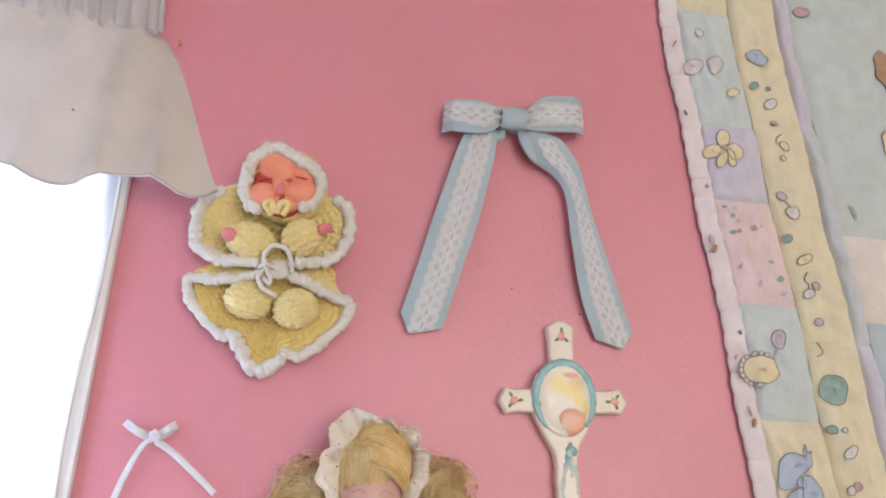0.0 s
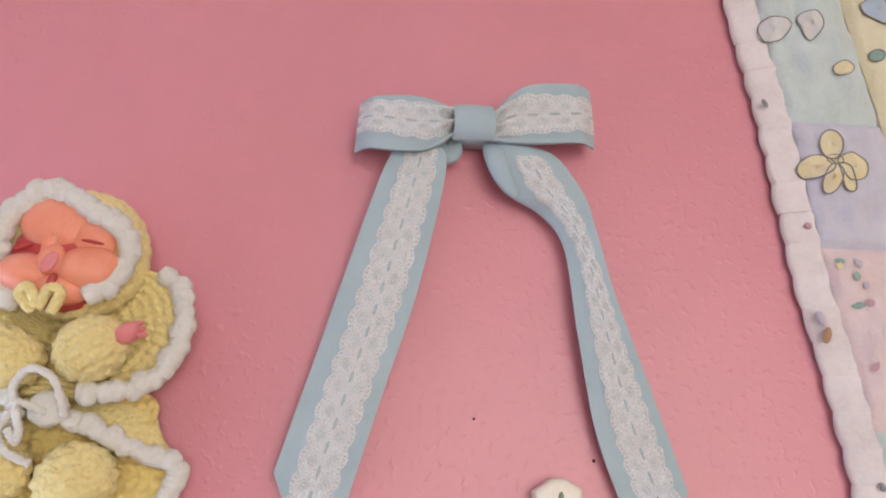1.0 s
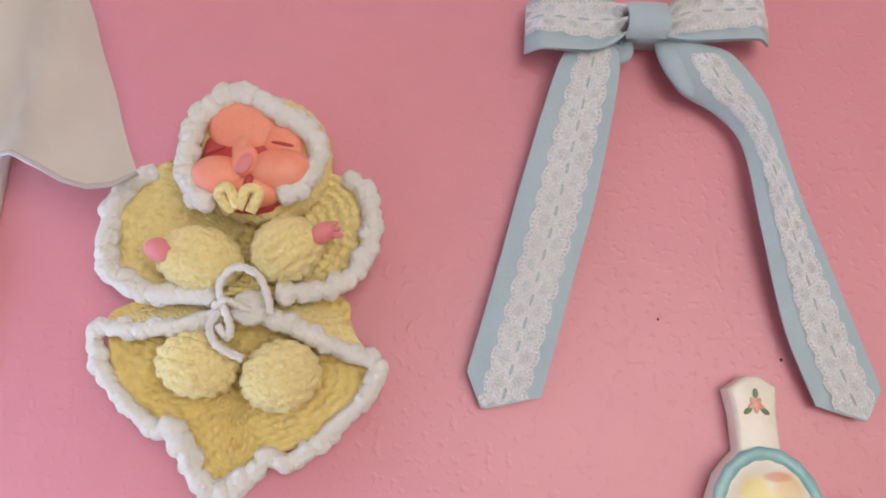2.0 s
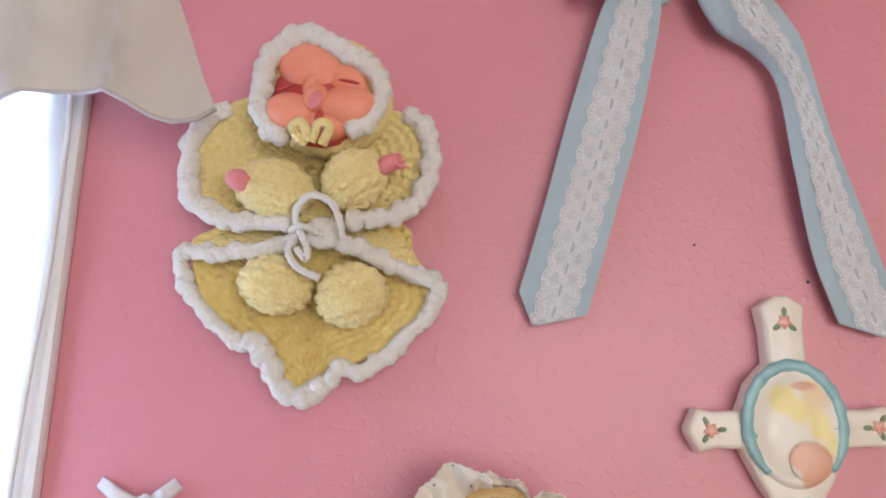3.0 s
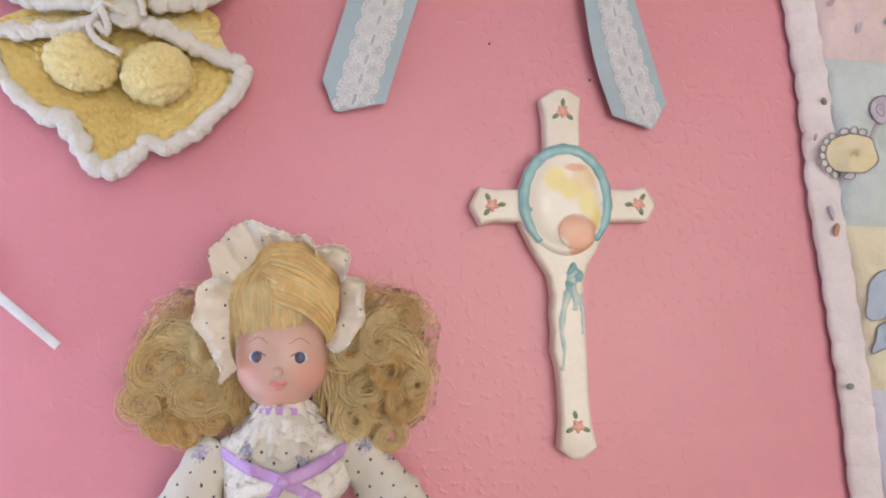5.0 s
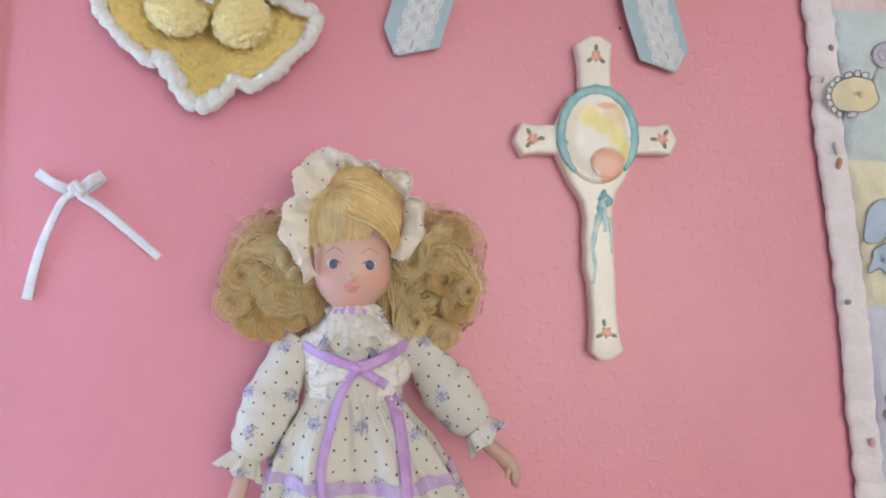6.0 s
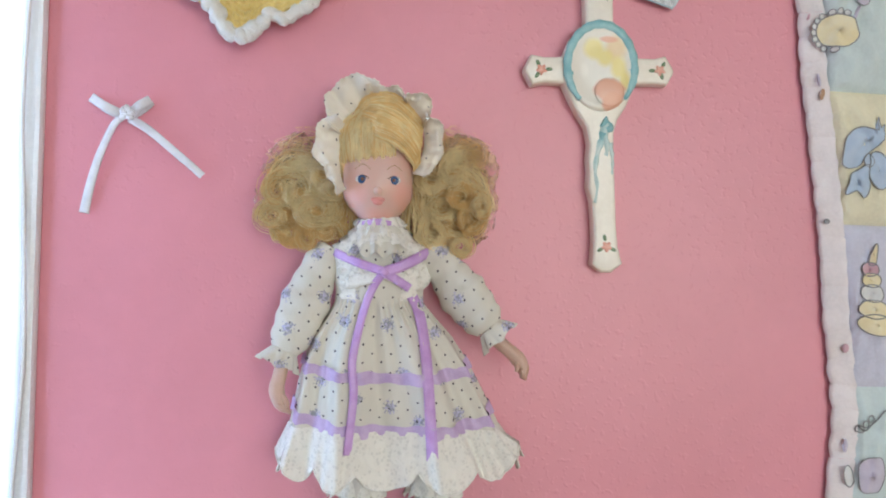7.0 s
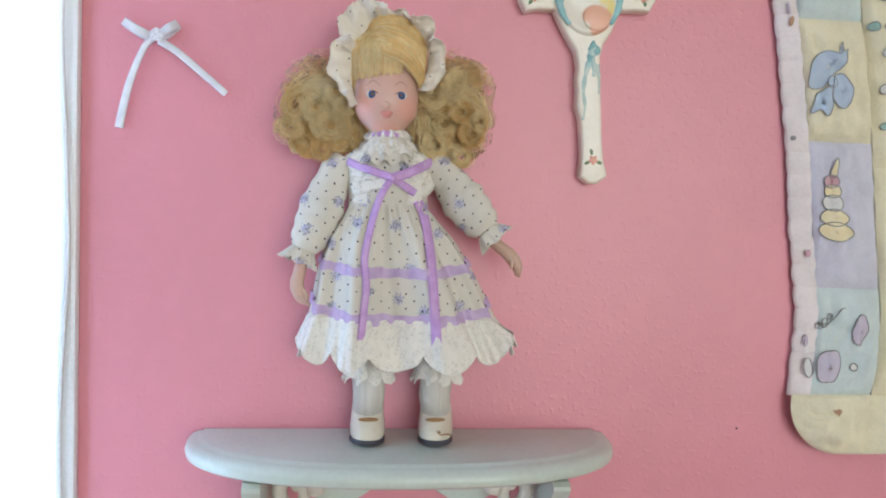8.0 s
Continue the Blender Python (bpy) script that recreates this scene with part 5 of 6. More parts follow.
    cords = [[(-0.0930, -0.026, 1.6850), (-0.0955, -0.032, 1.6950), (-0.0890, -0.036, 1.7025), (-0.0800, -0.036, 1.7000), (-0.0755, -0.034, 1.6920), (-0.0745, -0.030, 1.6855)],
             [(-0.0930, -0.030, 1.6880), (-0.0975, -0.032, 1.6790), (-0.0930, -0.034, 1.6710), (-0.0830, -0.032, 1.6665)],
             [(-0.0930, -0.032, 1.6870), (-0.0890, -0.034, 1.6790), (-0.0895, -0.034, 1.6745), (-0.0940, -0.033, 1.6790)],
             [(-0.0985, -0.026, 1.6880), (-0.0930, -0.030, 1.6900), (-0.0860, -0.028, 1.6875), (-0.0790, -0.024, 1.6860)]]
    for p in cords:
        line = smooth_line(p, 40)
        tube(bm, line, lambda t: 0.00165 * (1 + 0.12 * math.sin(t * 60)), 8, W)
    blob(bm, (-0.0840, -0.0235, 1.6885), (0.0085, 0.0045, 0.0075), 0, 20, 14, W, lambda th, ph: stitches(th, ph, 0.0008, 6, 10))
    solid("crochet_doll", bm, [YARN_YELLOW, YARN_DEEP, YARN_WHITE, DOLL_RUBBER, DOLL_RUBBER_PINK, RUBBER_RED_SHADE, NAIL_METAL],
          "yellow crocheted baby doll with white bobble edging hung on the wall", "doll")


crochet_doll()


# ---- porcelain doll standing on the shelf (one mesh) ----
# rings of the dress: height, centre x, half width, centre y, half depth
DRESS_RINGS = [(1.5045, -0.0030, 0.0125, -0.0240, 0.0120), (1.4985, -0.0030, 0.0165, -0.0240, 0.0140), (1.4920, -0.0025, 0.0290, -0.0230, 0.0165), (1.4800, -0.0022, 0.0275, -0.0235, 0.0180), (1.4650, -0.0020, 0.0260, -0.0240, 0.0180), (1.4585, -0.0018, 0.0262, -0.0240, 0.0175),
               (1.4500, -0.0005, 0.0320, -0.0245, 0.0195), (1.4400, 0.0008, 0.0400, -0.0250, 0.0210), (1.4250, 0.0032, 0.0475, -0.0255, 0.0222), (1.4100, 0.0058, 0.0530, -0.0258, 0.0230), (1.3980, 0.0080, 0.0572, -0.0260, 0.0235), (1.3840, 0.0102, 0.0618, -0.0262, 0.0240), (1.3700, 0.0122, 0.0655, -0.0262, 0.0242), (1.3630, 0.0130, 0.0672, -0.0262, 0.0244)]


def dress_ring(z):
    rs = DRESS_RINGS
    if z >= rs[0][0]:
        return rs[0][1:]
    for a, b in zip(rs, rs[1:]):
        if z >= b[0]:
            f = (a[0] - z) / (a[0] - b[0])
            return tuple(p + (q - p) * f for p, q in zip(a[1:], b[1:]))
    return rs[-1][1:]


def dress_point(a, z, grow=0.0):
    """A point of the dress at an angle round it (front at -90 degrees) and a height, with the pleats."""
    cx, hw, cy, hd = dress_ring(z)
    low = min(1.0, max(0.0, (1.461 - z) / 0.035)) * (0.75 + 0.25 * min(1.0, max(0.0, (1.43 - z) / 0.05)))
    pleat = low * (0.0044 * math.sin(9 * a + 1.1 * math.sin(2 * a) + 0.4) + 0.0012 * math.sin(23 * a + 1.0 + 8 * z)) + 0.0013 * min(1.0, max(0.0, (1.462 - z) / 0.006)) * max(0.0, (z - 1.43) / 0.03) * math.sin(30 * a + 2 * math.sin(5 * a))
    c, s = math.cos(a), math.sin(a)
    y = cy + (hd + grow + pleat * 1.2) * math.copysign(abs(s) ** 0.9, s)
    return Vector((cx + (hw + grow + pleat * 0.5) * math.copysign(abs(c) ** 0.92, c), min(y, -0.0025), z))


def dress_front(x, z, grow=0.001):
    cx, hw, cy, hd = dress_ring(z)
    c = max(-0.98, min(0.98, (x - cx) / hw))
    a = -math.acos(math.copysign(abs(c) ** (1 / 0.92), c))
    return Vector((x, dress_point(a, z, grow).y, z))


def porcelain_doll():
    SK, EB, ED, LP, H1, H2, HW, DR, BN, LC, RB, RP, ST, SH, SO, BR, BL, HN = range(18)
    rng = random.Random(11)
    bm = bmesh.new()
    two_pi = 2 * math.pi
    # dress, its lace hem and the two ribbon bands
    na = 240
    zs = [1.5045 - (1.5045 - 1.3660) * k / 76 for k in range(77)]
    grid(bm, [[dress_point(two_pi * j / na, z) for j in range(na)] for z in zs], DR, True)
    scallop = lambda a: abs(math.sin(7 * a + 0.6 + 0.25 * math.sin(3 * a)))
    rows = []
    for k in range(13):
        f = k / 12
        row = []
        for j in range(na):
            a = two_pi * j / na
            p = dress_point(a, 1.3880, 0.0010)
            q = dress_point(a, 1.3640, 0.0036)
            d = (0.0140 + 0.0115 * scallop(a) ** 0.65) * f
            z = 1.3870 - d - 0.0045 * math.sin(a) * -f * 0.8 - 0.004 * f * abs(math.sin(a)) + 0.0055 * f * max(0, math.cos(a)) ** 3
            x = p.x + (q.x - p.x) * f * 1.25
            y = p.y + (q.y - p.y) * f * 1.2 + 0.0013 * f * math.sin(41 * a + 2 * math.sin(9 * a))
            row.append(Vector((x, min(y, -0.002), z)))
        rows.append(row)
    grid(bm, rows, LC, True)
    tube(bm, rows[-1] + [rows[-1][0]], 0.0006, 6, LC, ends=False)
    for zc, hh, amp, mi in ((1.4240, 0.0032, 0.0070, RP), (1.3970, 0.0034, 0.0100, RP)):
        grid(bm, [[dress_point(two_pi * j / na, zc + hh * g * (1 + 0.16 * math.sin(13 * two_pi * j / na)) + amp * math.sin(two_pi * j / na) + 0.0004 * math.sin(31 * two_pi * j / na), 0.0010 + 0.0003 * math.sin(40 * two_pi * j / na)) for j in range(na)] for g in (1, 0.4, -0.4, -1)], mi, True)
    # bodice frills and collar
    for zc, rr, n in ((1.4950, 0.0205, 15), (1.5000, 0.0180, 11), (1.5045, 0.0140, 9), (1.5105, 0.0105, 13)):
        rws = []
        for f in (0, 0.5, 1):
            row = []
            for j in range(n * 6):
                a = two_pi * j / (n * 6)
                r = rr + 0.0036 * f + 0.0026 * math.sin(a * n + 1.5 * math.sin(a * 3)) * f
                row.append(Vector((-0.003 + r * math.cos(a), -0.024 + r * 0.82 * math.sin(a) * (1.08 if f else 1), zc - 0.0058 * f + 0.0018 * math.cos(a * n) * f + 0.002 * math.sin(a) * f)))
            rws.append(row)
        grid(bm, rws, DR if rr > 0.019 else LC, True)
    for s in (-1, 1):
        lf = [dress_front(-0.003 + s * (0.0165 - 0.004 * k / 20), 1.495 - 0.034 * k / 20, 0.001) for k in range(21)]
        rt = [dress_front(-0.003 + s * (0.0235 - 0.002 * k / 20) + 0.0010 * math.sin(k * 1.9), 1.495 - 0.034 * k / 20, 0.0035 + 0.0012 * math.sin(k * 1.9)) for k in range(21)]
        strip(bm, lf, rt, 4, LC, 0.0)
    # stand-up neck ribbon
    grid(bm, [[Vector((-0.004 + (0.0132 - 40 * (z - 1.5025) ** 2) * math.cos(a), -0.024 + 0.0112 * math.sin(a), z - 0.0010 + 0.0008 * math.sin(3 * a))) for a in (two_pi * j / 48 for j in range(48))] for z in (1.5035, 1.5060, 1.5085)], RB, True)
    tube(bm, [(-0.004, -0.024, 1.498), (-0.004, -0.024, 1.512)], 0.0088, 24, SK)
    # sleeves, cuffs and hands
    for path, rad, cuff, hand in ((((-0.0300, -0.022, 1.4890), (-0.0380, -0.024, 1.4770), (-0.0445, -0.026, 1.4600), (-0.0505, -0.029, 1.4430), (-0.0560, -0.031, 1.4300)), (0.0090, 0.0122, 0.0136, 0.0142, 0.0080), (-0.0595, -0.032, 1.4215), ((-0.0568, -0.032, 1.4240), (-0.0582, -0.033, 1.4150), (-0.0595, -0.034, 1.4075), (-0.0570, -0.035, 1.4000), (-0.0525, -0.036, 1.3955))),
                                  (((0.0255, -0.022, 1.4890), (0.0360, -0.024, 1.4800), (0.0465, -0.026, 1.4670), (0.0565, -0.029, 1.4550), (0.0640, -0.031, 1.4460)), (0.0090, 0.0125, 0.0142, 0.0150, 0.0085), (0.0705, -0.032, 1.4395), ((0.0680, -0.032, 1.4390), (0.0745, -0.033, 1.4340), (0.0805, -0.034, 1.4290), (0.0842, -0.035, 1.4230), (0.0850, -0.036, 1.4175)))):
        line = smooth_line(path, 40)
        tube(bm, line, lambda t: np.interp(t, [0, 0.25, 0.5, 0.75, 1], rad) * (1 + 0.07 * math.sin(t * 15) + 0.04 * math.sin(t * 37 + 1)), 40, DR, flat=0.72)
        a, b = Vector(path[-1]), Vector(cuff)
        d = (b - a).normalized()
        side = d.cross(Vector((0, 1, 0))).normalized()
        up = d.cross(side)
        rws = []
        for f in (0, 0.3, 0.65, 1.0):
            rws.append([a + d * (f * (0.0092 + 0.0010 * math.sin(5 * t))) + (side * math.cos(t) + up * math.sin(t) * 0.75) * (0.0078 + 0.0048 * f + 0.0017 * f * math.sin(9 * t + 0.5 * math.sin(4 * t))) for t in (two_pi * j / 64 for j in range(64))])
        grid(bm, rws, DR, True)
        line = smooth_line(hand, 24)
        tube(bm, line, lambda t: np.interp(t, [0, 0.3, 0.55, 0.8, 1], (0.0040, 0.0042, 0.0048, 0.0038, 0.0016)), 14, HN, flat=0.8)
        tip = Vector(hand[-2])
        out = 1 if hand[0][0] < 0 else -1
        tube(bm, smooth_line([Vector(hand[2]), tip + Vector((0.0035 * out, -0.002, 0.002)), tip + Vector((0.0042 * out, -0.003, -0.002))], 10), lambda t: 0.0018 * (1 - 0.4 * t), 8, HN)
        for k in range(3):
            base = Vector(hand[-2]) + Vector((0.0012 * (k - 1), -0.002, 0))
            tube(bm, smooth_line([base, base.lerp(Vector(hand[-1]), 0.6) + Vector((0, -0.001, 0)), Vector(hand[-1]) + Vector((0.0012 * (k - 1), 0.001, -0.0006 * k))], 8), 0.0013, 6, HN)
    # lilac bow and its long tails
    def band(pts, w, mi=RB, lift=0.0022, n=30, lie=True):
        line = smooth_line([(x, 0, z) for x, z in pts], n)
        lf, rt = [], []
        for i, p in enumerate(line):
            d = line[min(i + 1, n - 1)] - line[max(i - 1, 0)]
            side = Vector((d.z, 0, -d.x)).normalized() * w / 2
            for lst, q in ((lf, p - side), (rt, p + side)):
                y = dress_front(q.x, q.z, lift).y if lie else -0.046 - lift
                lst.append(Vector((q.x, y - 0.0006 * math.sin(i * 0.5), q.z)))
        strip(bm, lf, rt, 3, mi, 0.0004)

    band([(-0.0005, 1.4780), (-0.0090, 1.4805), (-0.0180, 1.4835), (-0.0295, 1.4880)], 0.0050, RB, 0.0045)
    band([(-0.0005, 1.4770), (-0.0100, 1.4775), (-0.0190, 1.4800), (-0.0285, 1.4860)], 0.0040, LC, 0.0020)
    for s in (-1, 1):
        band([(0.0, 1.4770), (s * 0.012, 1.4735), (s * 0.021, 1.4705), (s * 0.0245, 1.4760), (s * 0.019, 1.4830)], 0.0075, LC, 0.0016)
    band([(0.0005, 1.4780), (0.0090, 1.4810), (0.0190, 1.4860), (0.0290, 1.4910)], 0.0062, RB, 0.0048)
    band([(0.0005, 1.4770), (0.0060, 1.4740), (0.0110, 1.4710), (0.0150, 1.4685)], 0.0050, RB, 0.0030)
    band([(-0.0005, 1.4775), (-0.0060, 1.4690), (-0.0105, 1.4570), (-0.0140, 1.4420), (-0.0165, 1.4260), (-0.0150, 1.4100), (-0.0160, 1.3930), (-0.0175, 1.3750)], 0.0046, RB, 0.0022, 60)
    band([(0.0165, 1.4640), (0.0205, 1.4560), (0.0240, 1.4400), (0.0265, 1.4180), (0.0285, 1.3950), (0.0305, 1.3715)], 0.0064, RB, 0.0022, 60)
    knot = dress_front(-0.0005, 1.4775, 0.005)
    blob(bm, knot, (0.0030, 0.0022, 0.0024), 10, 14, 10, RB)
    # legs, frilled bloomers, shoes with dark soles
    for x, turn in ((-0.0115, 2), (0.0345, -8)):
        tube(bm, [(x, -0.026, 1.368), (x, -0.027, 1.350), (x + 0.0004 * turn / 2, -0.028, 1.335), (x, -0.028, 1.322)], lambda t: 0.0118 - 0.0022 * t + 0.0004 * math.sin(t * 20), 28, ST)
        rws = []
        for f in (0, 0.5, 1.0):
            rws.append([Vector((x + (0.0116 + 0.0046 * f + 0.0024 * f * math.sin(9 * t)) * math.cos(t), -0.026 + (0.0108 + 0.0025 * f + 0.0010 * f * math.sin(9 * t)) * math.sin(t), 1.3625 - 0.0180 * f - 0.0022 * math.sin(9 * t + 1) * f - 0.0008 * math.sin(31 * t) * f)) for t in (two_pi * j / 72 for j in range(72))])
        grid(bm, rws, LC, True)
        # the shoe tips back on its heel: a sole outline lofted to the vamp
        rot = Matrix.Rotation(radians(turn), 3, "Z") @ Matrix.Rotation(radians(-3), 3, "X")
        org = Vector((x, -0.0265, 1.3062))

        def shoe_ring(w, front, back, h, n=36):
            out = []
            for j in range(n):
                t = two_pi * j / n
                c, s = math.cos(t), math.sin(t)
                yy = s * (front if s < 0 else back)
                ww = w * (1.0 if s < 0 else 0.86)
                out.append(org + rot @ Vector((ww * math.copysign(abs(c) ** 0.8, c), yy, h)))
            return out

        vs = grid(bm, [shoe_ring(0.0118, 0.0205, 0.0150, h) for h in (-0.0020, 0.0012)], SO, True)
        cap(bm, vs[0], SO)
        vs = grid(bm, [shoe_ring(*q) for q in ((0.0113, 0.0198, 0.0145, 0.0012), (0.0117, 0.0200, 0.0146, 0.0050), (0.0116, 0.0180, 0.0146, 0.0090), (0.0112, 0.0140, 0.0142, 0.0125), (0.0108, 0.0115, 0.0136, 0.0165), (0.0104, 0.0105, 0.0130, 0.0220))], SH, True)
        cap(bm, vs[-1], ST)
        # strap opening
        blob(bm, org + rot @ Vector((0, -0.0135, 0.0135)), (0.0068, 0.0020, 0.0013), 0, 16, 8, BR)
    tube(bm, smooth_line([(0.0335, -0.0448, 1.3145), (0.0360, -0.0456, 1.3120), (0.0395, -0.0450, 1.3125), (0.0430, -0.0430, 1.3115)], 14), 0.0005, 6, BR)
    blob(bm, (0.0350, -0.0452, 1.3135), (0.0010, 0.0006, 0.0014), 20, 8, 6, BR)
    # head and plain face
    HC = Vector((-0.0052, -0.0250, 1.5330))

    def face_relief(th, ph):
        front = max(0.0, -math.sin(ph))
        z = math.cos(th)
        jaw = 0.0013 * math.exp(-((z + 0.42) / 0.26) ** 2) * (1 - front ** 2)
        cheek = 0.0012 * math.exp(-((z + 0.28) / 0.25) ** 2) * front ** 2
        return jaw + cheek

    blob(bm, HC, (0.0208, 0.0172, 0.0282), 0, 48, 36, SK, face_relief)
    fy = lambda x, z: HC.y - 0.0172 * math.sqrt(max(0.02, 1 - ((x - HC.x) / 0.0208) ** 2 - ((z - HC.z) / 0.0282) ** 2))
    blob(bm, (-0.0054, fy(-0.0054, 1.5235) - 0.0004, 1.5240), (0.0028, 0.0030, 0.0028), 0, 20, 14, SK)
    blob(bm, (-0.0054, fy(-0.0054, 1.5268), 1.5275), (0.0018, 0.0010, 0.0042), 0, 20, 14, SK)
    for x in (-0.0144, 0.0036):
        blob(bm, (x, fy(x, 1.5305) + 0.0002, 1.5305), (0.0040, 0.0011, 0.0026), 0, 16, 10, BL)
        blob(bm, (x, fy(x, 1.5305) - 0.0001, 1.5305), (0.0030, 0.0015, 0.0027), 0, 16, 10, EB)
        blob(bm, (x, fy(x, 1.5305) - 0.0012, 1.5305), (0.0012, 0.0008, 0.0011), 0, 10, 8, ED)
        tube(bm, smooth_line([(x - 0.0038, fy(x - 0.0038, 1.5315) - 0.0003, 1.5310), (x, fy(x, 1.533) - 0.0004, 1.5328), (x + 0.0038, fy(x + 0.0038, 1.5315) - 0.0003, 1.5310)], 12), 0.00036, 5, ED)
        tube(bm, smooth_line([(x - 0.0044, fy(x - 0.0044, 1.5365), 1.5364), (x, fy(x, 1.539), 1.5392), (x + 0.0044, fy(x + 0.0044, 1.5365), 1.5364)], 12), 0.00022, 5, BR)
    for dx in (-0.0013, 0.0013):
        blob(bm, (-0.0052 + dx, fy(-0.0052, 1.5194) - 0.0002, 1.5196), (0.0030, 0.0011, 0.0016), 14 * math.copysign(1, dx), 12, 8, LP)
    blob(bm, (-0.0052, fy(-0.0052, 1.5176) - 0.0003, 1.5175), (0.0031, 0.0013, 0.0017), 0, 12, 8, LP)
    # hair: crown, a blunt fringe, and a lock swept over it to one side
    blob(bm, (-0.0052, -0.0205, 1.5465), (0.0235, 0.0160, 0.0290), 0, 40, 28, H1, lambda th, ph: 0.0008 * wob(ph * 9, th * 2))

    def strand(pts, n, r, light):
        tube(bm, smooth_line(pts, n), lambda t: r * (1 - 0.6 * t), 3, H2 if rng.random() < light else H1, ends=False)

    for k in range(620):
        u = rng.random()
        tx = -0.0285 + 0.0330 * u
        end = Vector((tx, -0.0412 + (tx + 0.006) ** 2 * 22, 1.5392 + 0.0062 * u ** 0.6 + 0.0009 * math.sin(u * 47) + rng.gauss(0, 0.0009)))
        root = Vector((-0.0150 + 0.012 * u + rng.gauss(0, 0.002), -0.0335, 1.5690 + rng.gauss(0, 0.0015)))
        mid = root.lerp(end, 0.5) + Vector(((tx + 0.004) * 0.30, -0.0048 + rng.gauss(0, 0.0005), 0.0042))
        strand([root, mid, end], 9, 0.00034, 0.72)
    for k in range(560):
        v = rng.random()
        w = rng.gauss(0, 0.0016)
        pts = [(-0.0205 + 0.006 * v, -0.0335, 1.5640 + 0.0080 * v + w), (-0.0080 + 0.004 * v, -0.0425 - 0.002 * math.sin(3.1 * v), 1.5560 + 0.0150 * v + w), (0.0040 + 0.004 * v, -0.0420 - 0.002 * math.sin(3.1 * v), 1.5520 + 0.0130 * v + w + 0.0006 * math.sin(v * 30)), (0.0135 + 0.004 * v, -0.0370, 1.5440 + 0.0110 * v + w), (0.0152 + 0.004 * v, -0.0320, 1.5375 + 0.006 * v + rng.gauss(0, 0.0010))]
        strand(pts, 14, 0.00032, 0.35 + 0.3 * math.sin(v * 22))
    for k in range(420):
        v = rng.random()
        z0 = 1.5660 + 0.0150 * v + rng.gauss(0, 0.0007)
        strand([(-0.0230 + 0.003 * v, -0.0310, z0 - 0.010), (-0.0120, -0.0385 + 0.003 * v, z0 - 0.001), (0.0040, -0.0385 + 0.003 * v, z0 - 0.001 + 0.001 * math.sin(k)), (0.0200, -0.0310, z0 - 0.014 + rng.gauss(0, 0.001))], 12, 0.0003, 0.25)
    # side masses under the curls
    for c, r, t in (((-0.0440, -0.0120, 1.5130), (0.0200, 0.0060, 0.0150), -12), ((-0.0330, -0.0120, 1.5290), (0.0130, 0.0065, 0.0190), 0), ((0.0310, -0.0120, 1.5250), (0.0130, 0.0065, 0.0230), 8), ((0.0440, -0.0115, 1.5130), (0.0140, 0.0060, 0.0150), 10)):
        blob(bm, c, r, t, 48, 36, H1, lambda th, ph: 0.0022 * wob(th * 4, ph * 3, 1) + 0.0012 * wob(th * 12, ph * 10, 4))

    def ringlet(root, c, r, turns, start, way, strands, light, spread=0.0007, thick=0.00017, tall=1.0, fore=0.010):
        """A lock that leaves the head at root, sweeps out to a curl about c and winds inwards, as fine strands."""
        c, root = Vector(c), Vector(root)
        for k in range(strands):
            grow, lag = rng.gauss(1.0, 0.24), rng.gauss(0, 0.32)
            off = Vector((rng.gauss(0, spread), rng.gauss(0, spread), rng.gauss(0, spread)))
            n = int(15 * turns) + 4
            wind = []
            for i in range(n):
                f = i / (n - 1)
                a = radians(start) + lag + way * two_pi * turns * f
                rr = r * grow * (1 - 0.55 * f) * (1 + 0.10 * math.sin(6 * f + k))
                wind.append(c + off + Vector((rr * math.cos(a), -fore * (f - 0.3) + 0.35 * rr * math.sin(a + 1), rr * tall * math.sin(a))))
            lead = root + off * 3 + Vector((rng.gauss(0, 0.0018), rng.gauss(0, 0.001), rng.gauss(0, 0.0025)))
            reach = (wind[0] - wind[1]).normalized() * (wind[0] - lead).length * 0.4
            pts = smooth_line([lead, wind[0] + reach + (lead - wind[0]) * 0.12, wind[0]], 7)[:-1] + wind
            pts = [Vector((p.x, min(p.y, -0.003), p.z)) for p in pts]
            tube(bm, pts, lambda t: thick * (1 - 0.6 * t ** 3), 3, H2 if rng.random() < light else H1, ends=False)

    for side, curls in ((-1, ((-0.0450, 1.5125, 0.0115, 1.6, 60), (-0.0590, 1.4990, 0.0075, 1.4, 100), (-0.0715, 1.5080, 0.0075, 1.4, 80), (-0.0560, 1.5230, 0.0090, 1.2, 70), (-0.0380, 1.5010, 0.0075, 1.3, 30), (-0.0690, 1.5230, 0.0075, 1.2, 110),
                              (-0.0350, 1.5250, 0.0075, 1.1, 40), (-0.0500, 1.4960, 0.0060, 1.5, 60), (-0.0660, 1.4980, 0.0050, 1.3, 120), (-0.0420, 1.5350, 0.0080, 1.0, 60))),
                        (1, ((0.0380, 1.5160, 0.0100, 1.6, 110), (0.0565, 1.5115, 0.0088, 1.5, 110), (0.0500, 1.4940, 0.0072, 1.4, 90), (0.0330, 1.5010, 0.0080, 1.3, 130), (0.0480, 1.5230, 0.0090, 1.2, 100), (0.0630, 1.5190, 0.0058, 1.4, 60),
                             (0.0300, 1.5320, 0.0085, 1.0, 120), (0.0420, 1.5030, 0.0070, 1.4, 80), (0.0380, 1.4900, 0.0055, 1.2, 110), (0.0440, 1.5380, 0.0080, 1.0, 100)))):
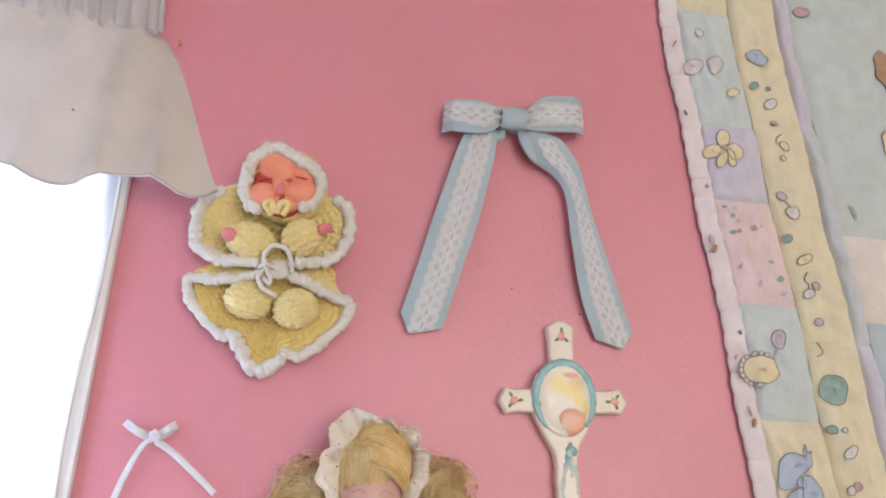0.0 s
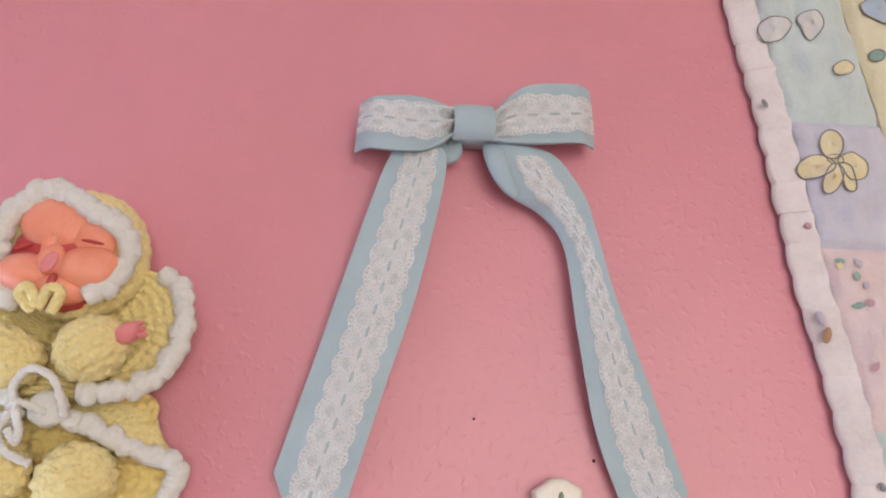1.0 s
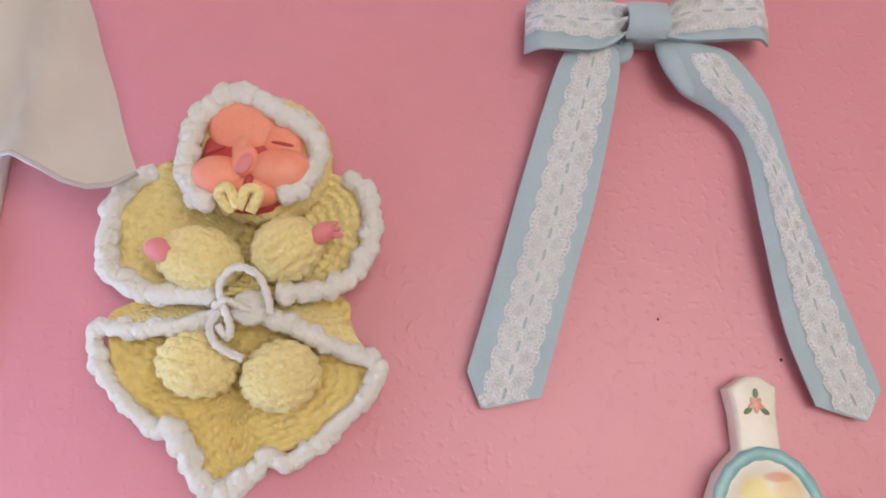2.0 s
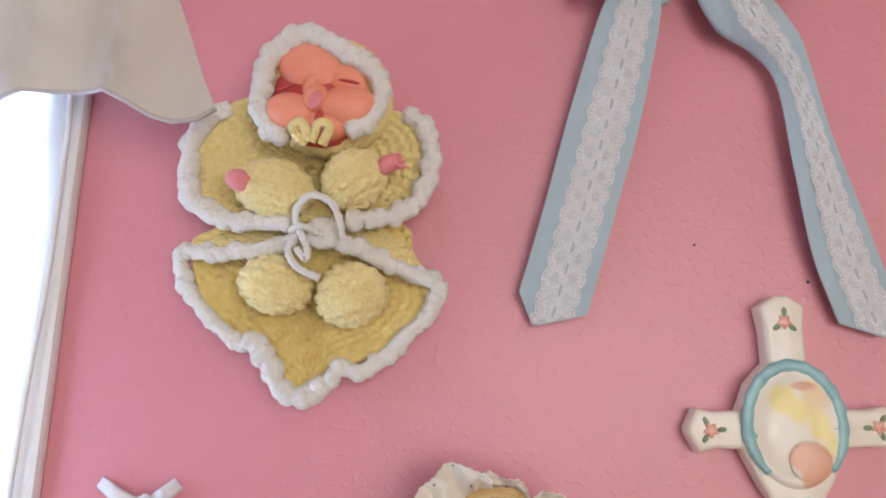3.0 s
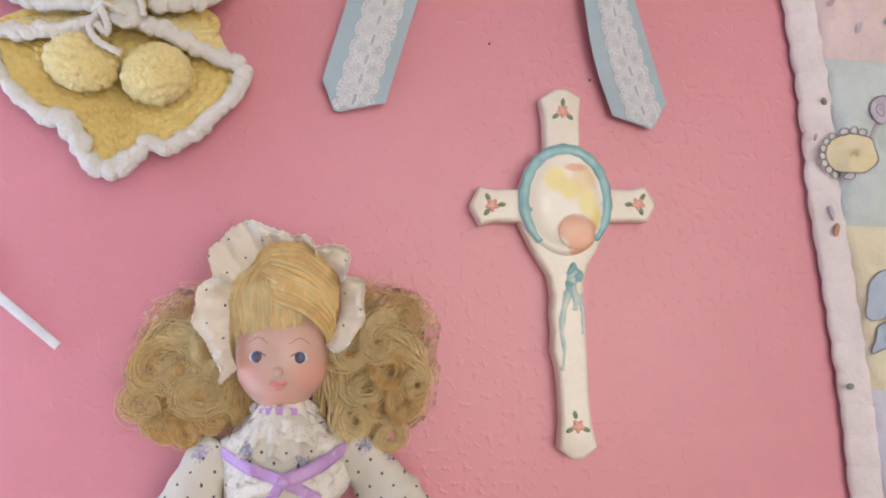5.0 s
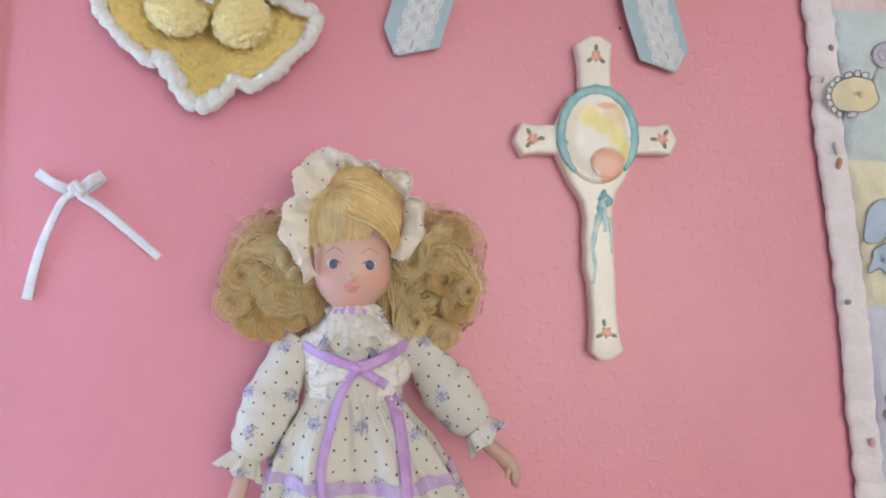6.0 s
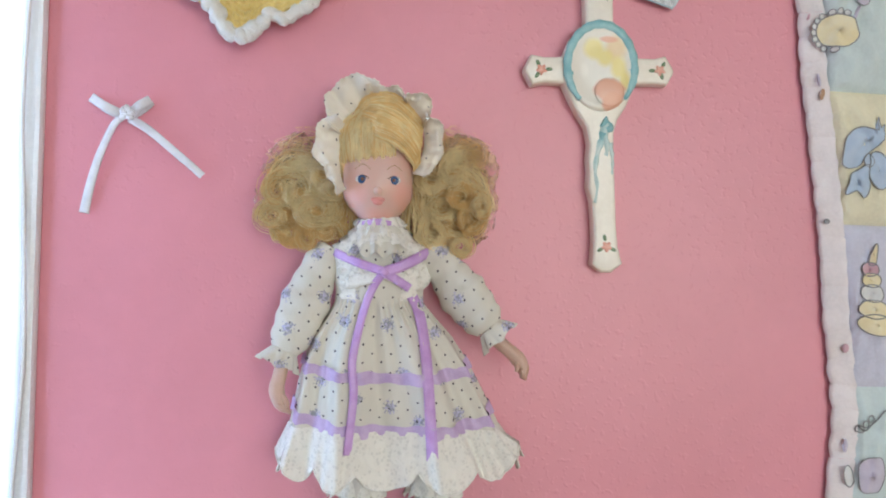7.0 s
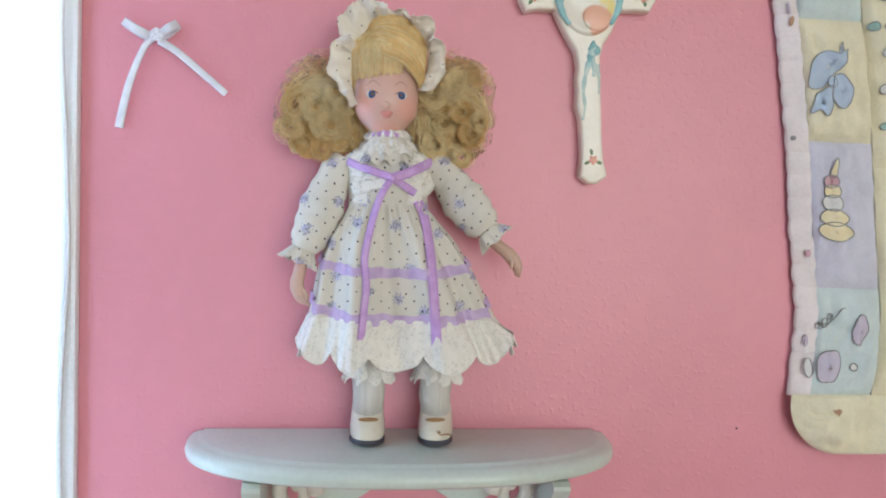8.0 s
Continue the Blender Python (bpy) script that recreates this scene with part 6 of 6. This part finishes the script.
        for k, (x, z, r, turns, start) in enumerate(curls):
            x = -0.0050 + (x + 0.0050) * 0.91
            root = (-0.0040 + side * 0.0200, -0.0180, 1.5400 - 0.010 * rng.random())
            ringlet(root, (x, -0.0200 - 0.006 * rng.random(), z), r, turns * 0.72, start, -side if k % 3 else side, 66, (0.95, 0.15, 0.75)[k % 3], 0.0010, 0.00023, 1.2 if k % 2 else 0.85)
        # loose thin curls above and outside, with the wall between them
        for k in range(80):
            u, v = rng.random(), rng.random()
            x, z = (-0.0330 - 0.0350 * u, 1.5570 - 0.0420 * v - 0.012 * u) if side < 0 else (0.0290 + 0.0300 * u, 1.5600 - 0.0460 * v - 0.004 * u)
            ringlet((x - side * rng.uniform(0.004, 0.016), -0.0110, z + rng.uniform(-0.004, 0.008)), (x, -0.0100, z), rng.uniform(0.0035, 0.0095), rng.uniform(0.5, 1.2), rng.uniform(40, 140), rng.choice((-1, 1)), 7, 0.4, 0.0012, 0.00010, 1.0, 0.003)
    for c, r in (((-0.0520, -0.0075, 1.5370), (0.0230, 0.0040, 0.0220)), ((0.0480, -0.0075, 1.5400), (0.0220, 0.0040, 0.0230)), ((-0.0640, -0.0070, 1.5180), (0.0150, 0.0040, 0.0180)), ((0.0580, -0.0070, 1.5200), (0.0120, 0.0040, 0.0230))):
        blob(bm, c, r, 0, 48, 34, HW, lambda th, ph: 0.0034 * wob(th * 3, ph * 2.5, 7) + 0.0016 * wob(th * 9, ph * 8, 2))
    # bonnet ruffle in an arch round the hair: crinkled lobes, each curling forward where it meets the next
    in_f, in_w = [-0.09, 0.05, 0.26, 0.375, 0.49, 0.62, 0.76, 0.85, 1.03], [0.0, -0.003, -0.0045, 0.0, 0.0035, 0.0045, 0.005, 0.002, -0.004]
    lobes = (([-0.085, 0.0, 0.055, 0.11, 0.19, 0.25, 0.275], [0.0055, 0.0040, 0.0066, 0.0108, 0.0106, 0.0086, 0.0030], -0.003),
             ([0.215, 0.25, 0.31, 0.37, 0.45, 0.49, 0.52], [0.0005, 0.0085, 0.0152, 0.0176, 0.0162, 0.0112, 0.0070], 0.000),
             ([0.46, 0.51, 0.55, 0.585, 0.62, 0.665], [0.0090, 0.0098, 0.0090, 0.0104, 0.0080, 0.0050], 0.0025),
             ([0.645, 0.665, 0.70, 0.735, 0.76, 0.79], [0.0050, 0.0118, 0.0130, 0.0150, 0.0124, 0.0060], -0.001),
             ([0.775, 0.815, 0.86, 0.92, 0.98, 1.04], [0.0060, 0.0134, 0.0128, 0.0104, 0.0080, 0.0008], 0.001))
    for fs, ws, back in lobes:
        n, m = 70, 16
        rows = []
        for k in range(n):
            f = fs[0] + (fs[-1] - fs[0]) * k / (n - 1)
            a = radians(208 - 224 * f)
            w = float(np.mean(np.interp([f - 0.012, f, f + 0.012], fs, ws)))
            w0 = float(np.interp(f, in_f, in_w))
            edge = min(k, n - 1 - k) / (n - 1)
            curl = math.exp(-(edge / 0.13) ** 2)
            base = Vector((-0.0058 + 0.0262 * math.cos(a), -0.0320 + back, 1.5465 + 0.0300 * math.sin(a)))
            out = Vector((math.cos(a), 0, math.sin(a) * 1.06))
            pleat = math.sin(f * 150 + 2.0 * math.sin(f * 21))
            row = []
            for j in range(m + 1):
                g = j / m
                reach = w0 + (w - w0) * g + (0.0003 * math.sin(f * 330) + 0.0010 * math.sin(f * 62 + 1.0)) * g * g
                y = -0.0050 * math.sin(g * 2.4) - 0.0105 * curl * g + 0.0004 * pleat * (1 - 0.4 * g) + 0.0030 * math.sin(f * 62 + 1.5 * math.sin(f * 17)) * g * (1 - 0.6 * curl) + 0.0034 * wob(f * 9, g * 1.2, 3, 2.5) * g - 0.0016 * max(0.0, g - 0.85) / 0.15
                row.append(base + out * reach + Vector((0, y, 0)))
            rows.append(row)
        grid(bm, rows, BN)
        grid(bm, [[p + Vector((0, 0.0007, 0)) for p in row[::-1]] for row in rows], BN)
        tube(bm, [row[-1] for row in rows], 0.00042, 5, BN)
    solid("porcelain_doll", bm, [DOLL_FACE, EYE_BLUE, EYE_DARK, LIP, HAIR, HAIR_LIGHT, HAIR_WISP, DRESS, BONNET, DOLL_LACE, LILAC_RIBBON, LILAC_PALE, STOCKING, SHOE, SOLE, BROWN_MARK, surface("eye_white", (0.78, 0.76, 0.74), big=200, fine=2000, rough=0.25), HAND_SKIN],
          "blonde porcelain doll in sprigged white dress, standing on the shelf", "doll")


porcelain_doll()

# ---- pin marks in the wall ----
def wall_pin(x, z, r):
    bm = bmesh.new()
    blob(bm, (x, -0.0004, z), (r, 0.0006, r), 0, 10, 6)
    return solid("pin_head", bm, NAIL_METAL, "tiny dark pin head in the pink wall", "pin")


for x, z, r in ((0.2630, 1.3037, 0.0009), (0.1481, 1.6784, 0.0008), (0.0932, 1.6945, 0.0006)):
    tagged(wall_pin(x, z, r), group="pins in the wall")
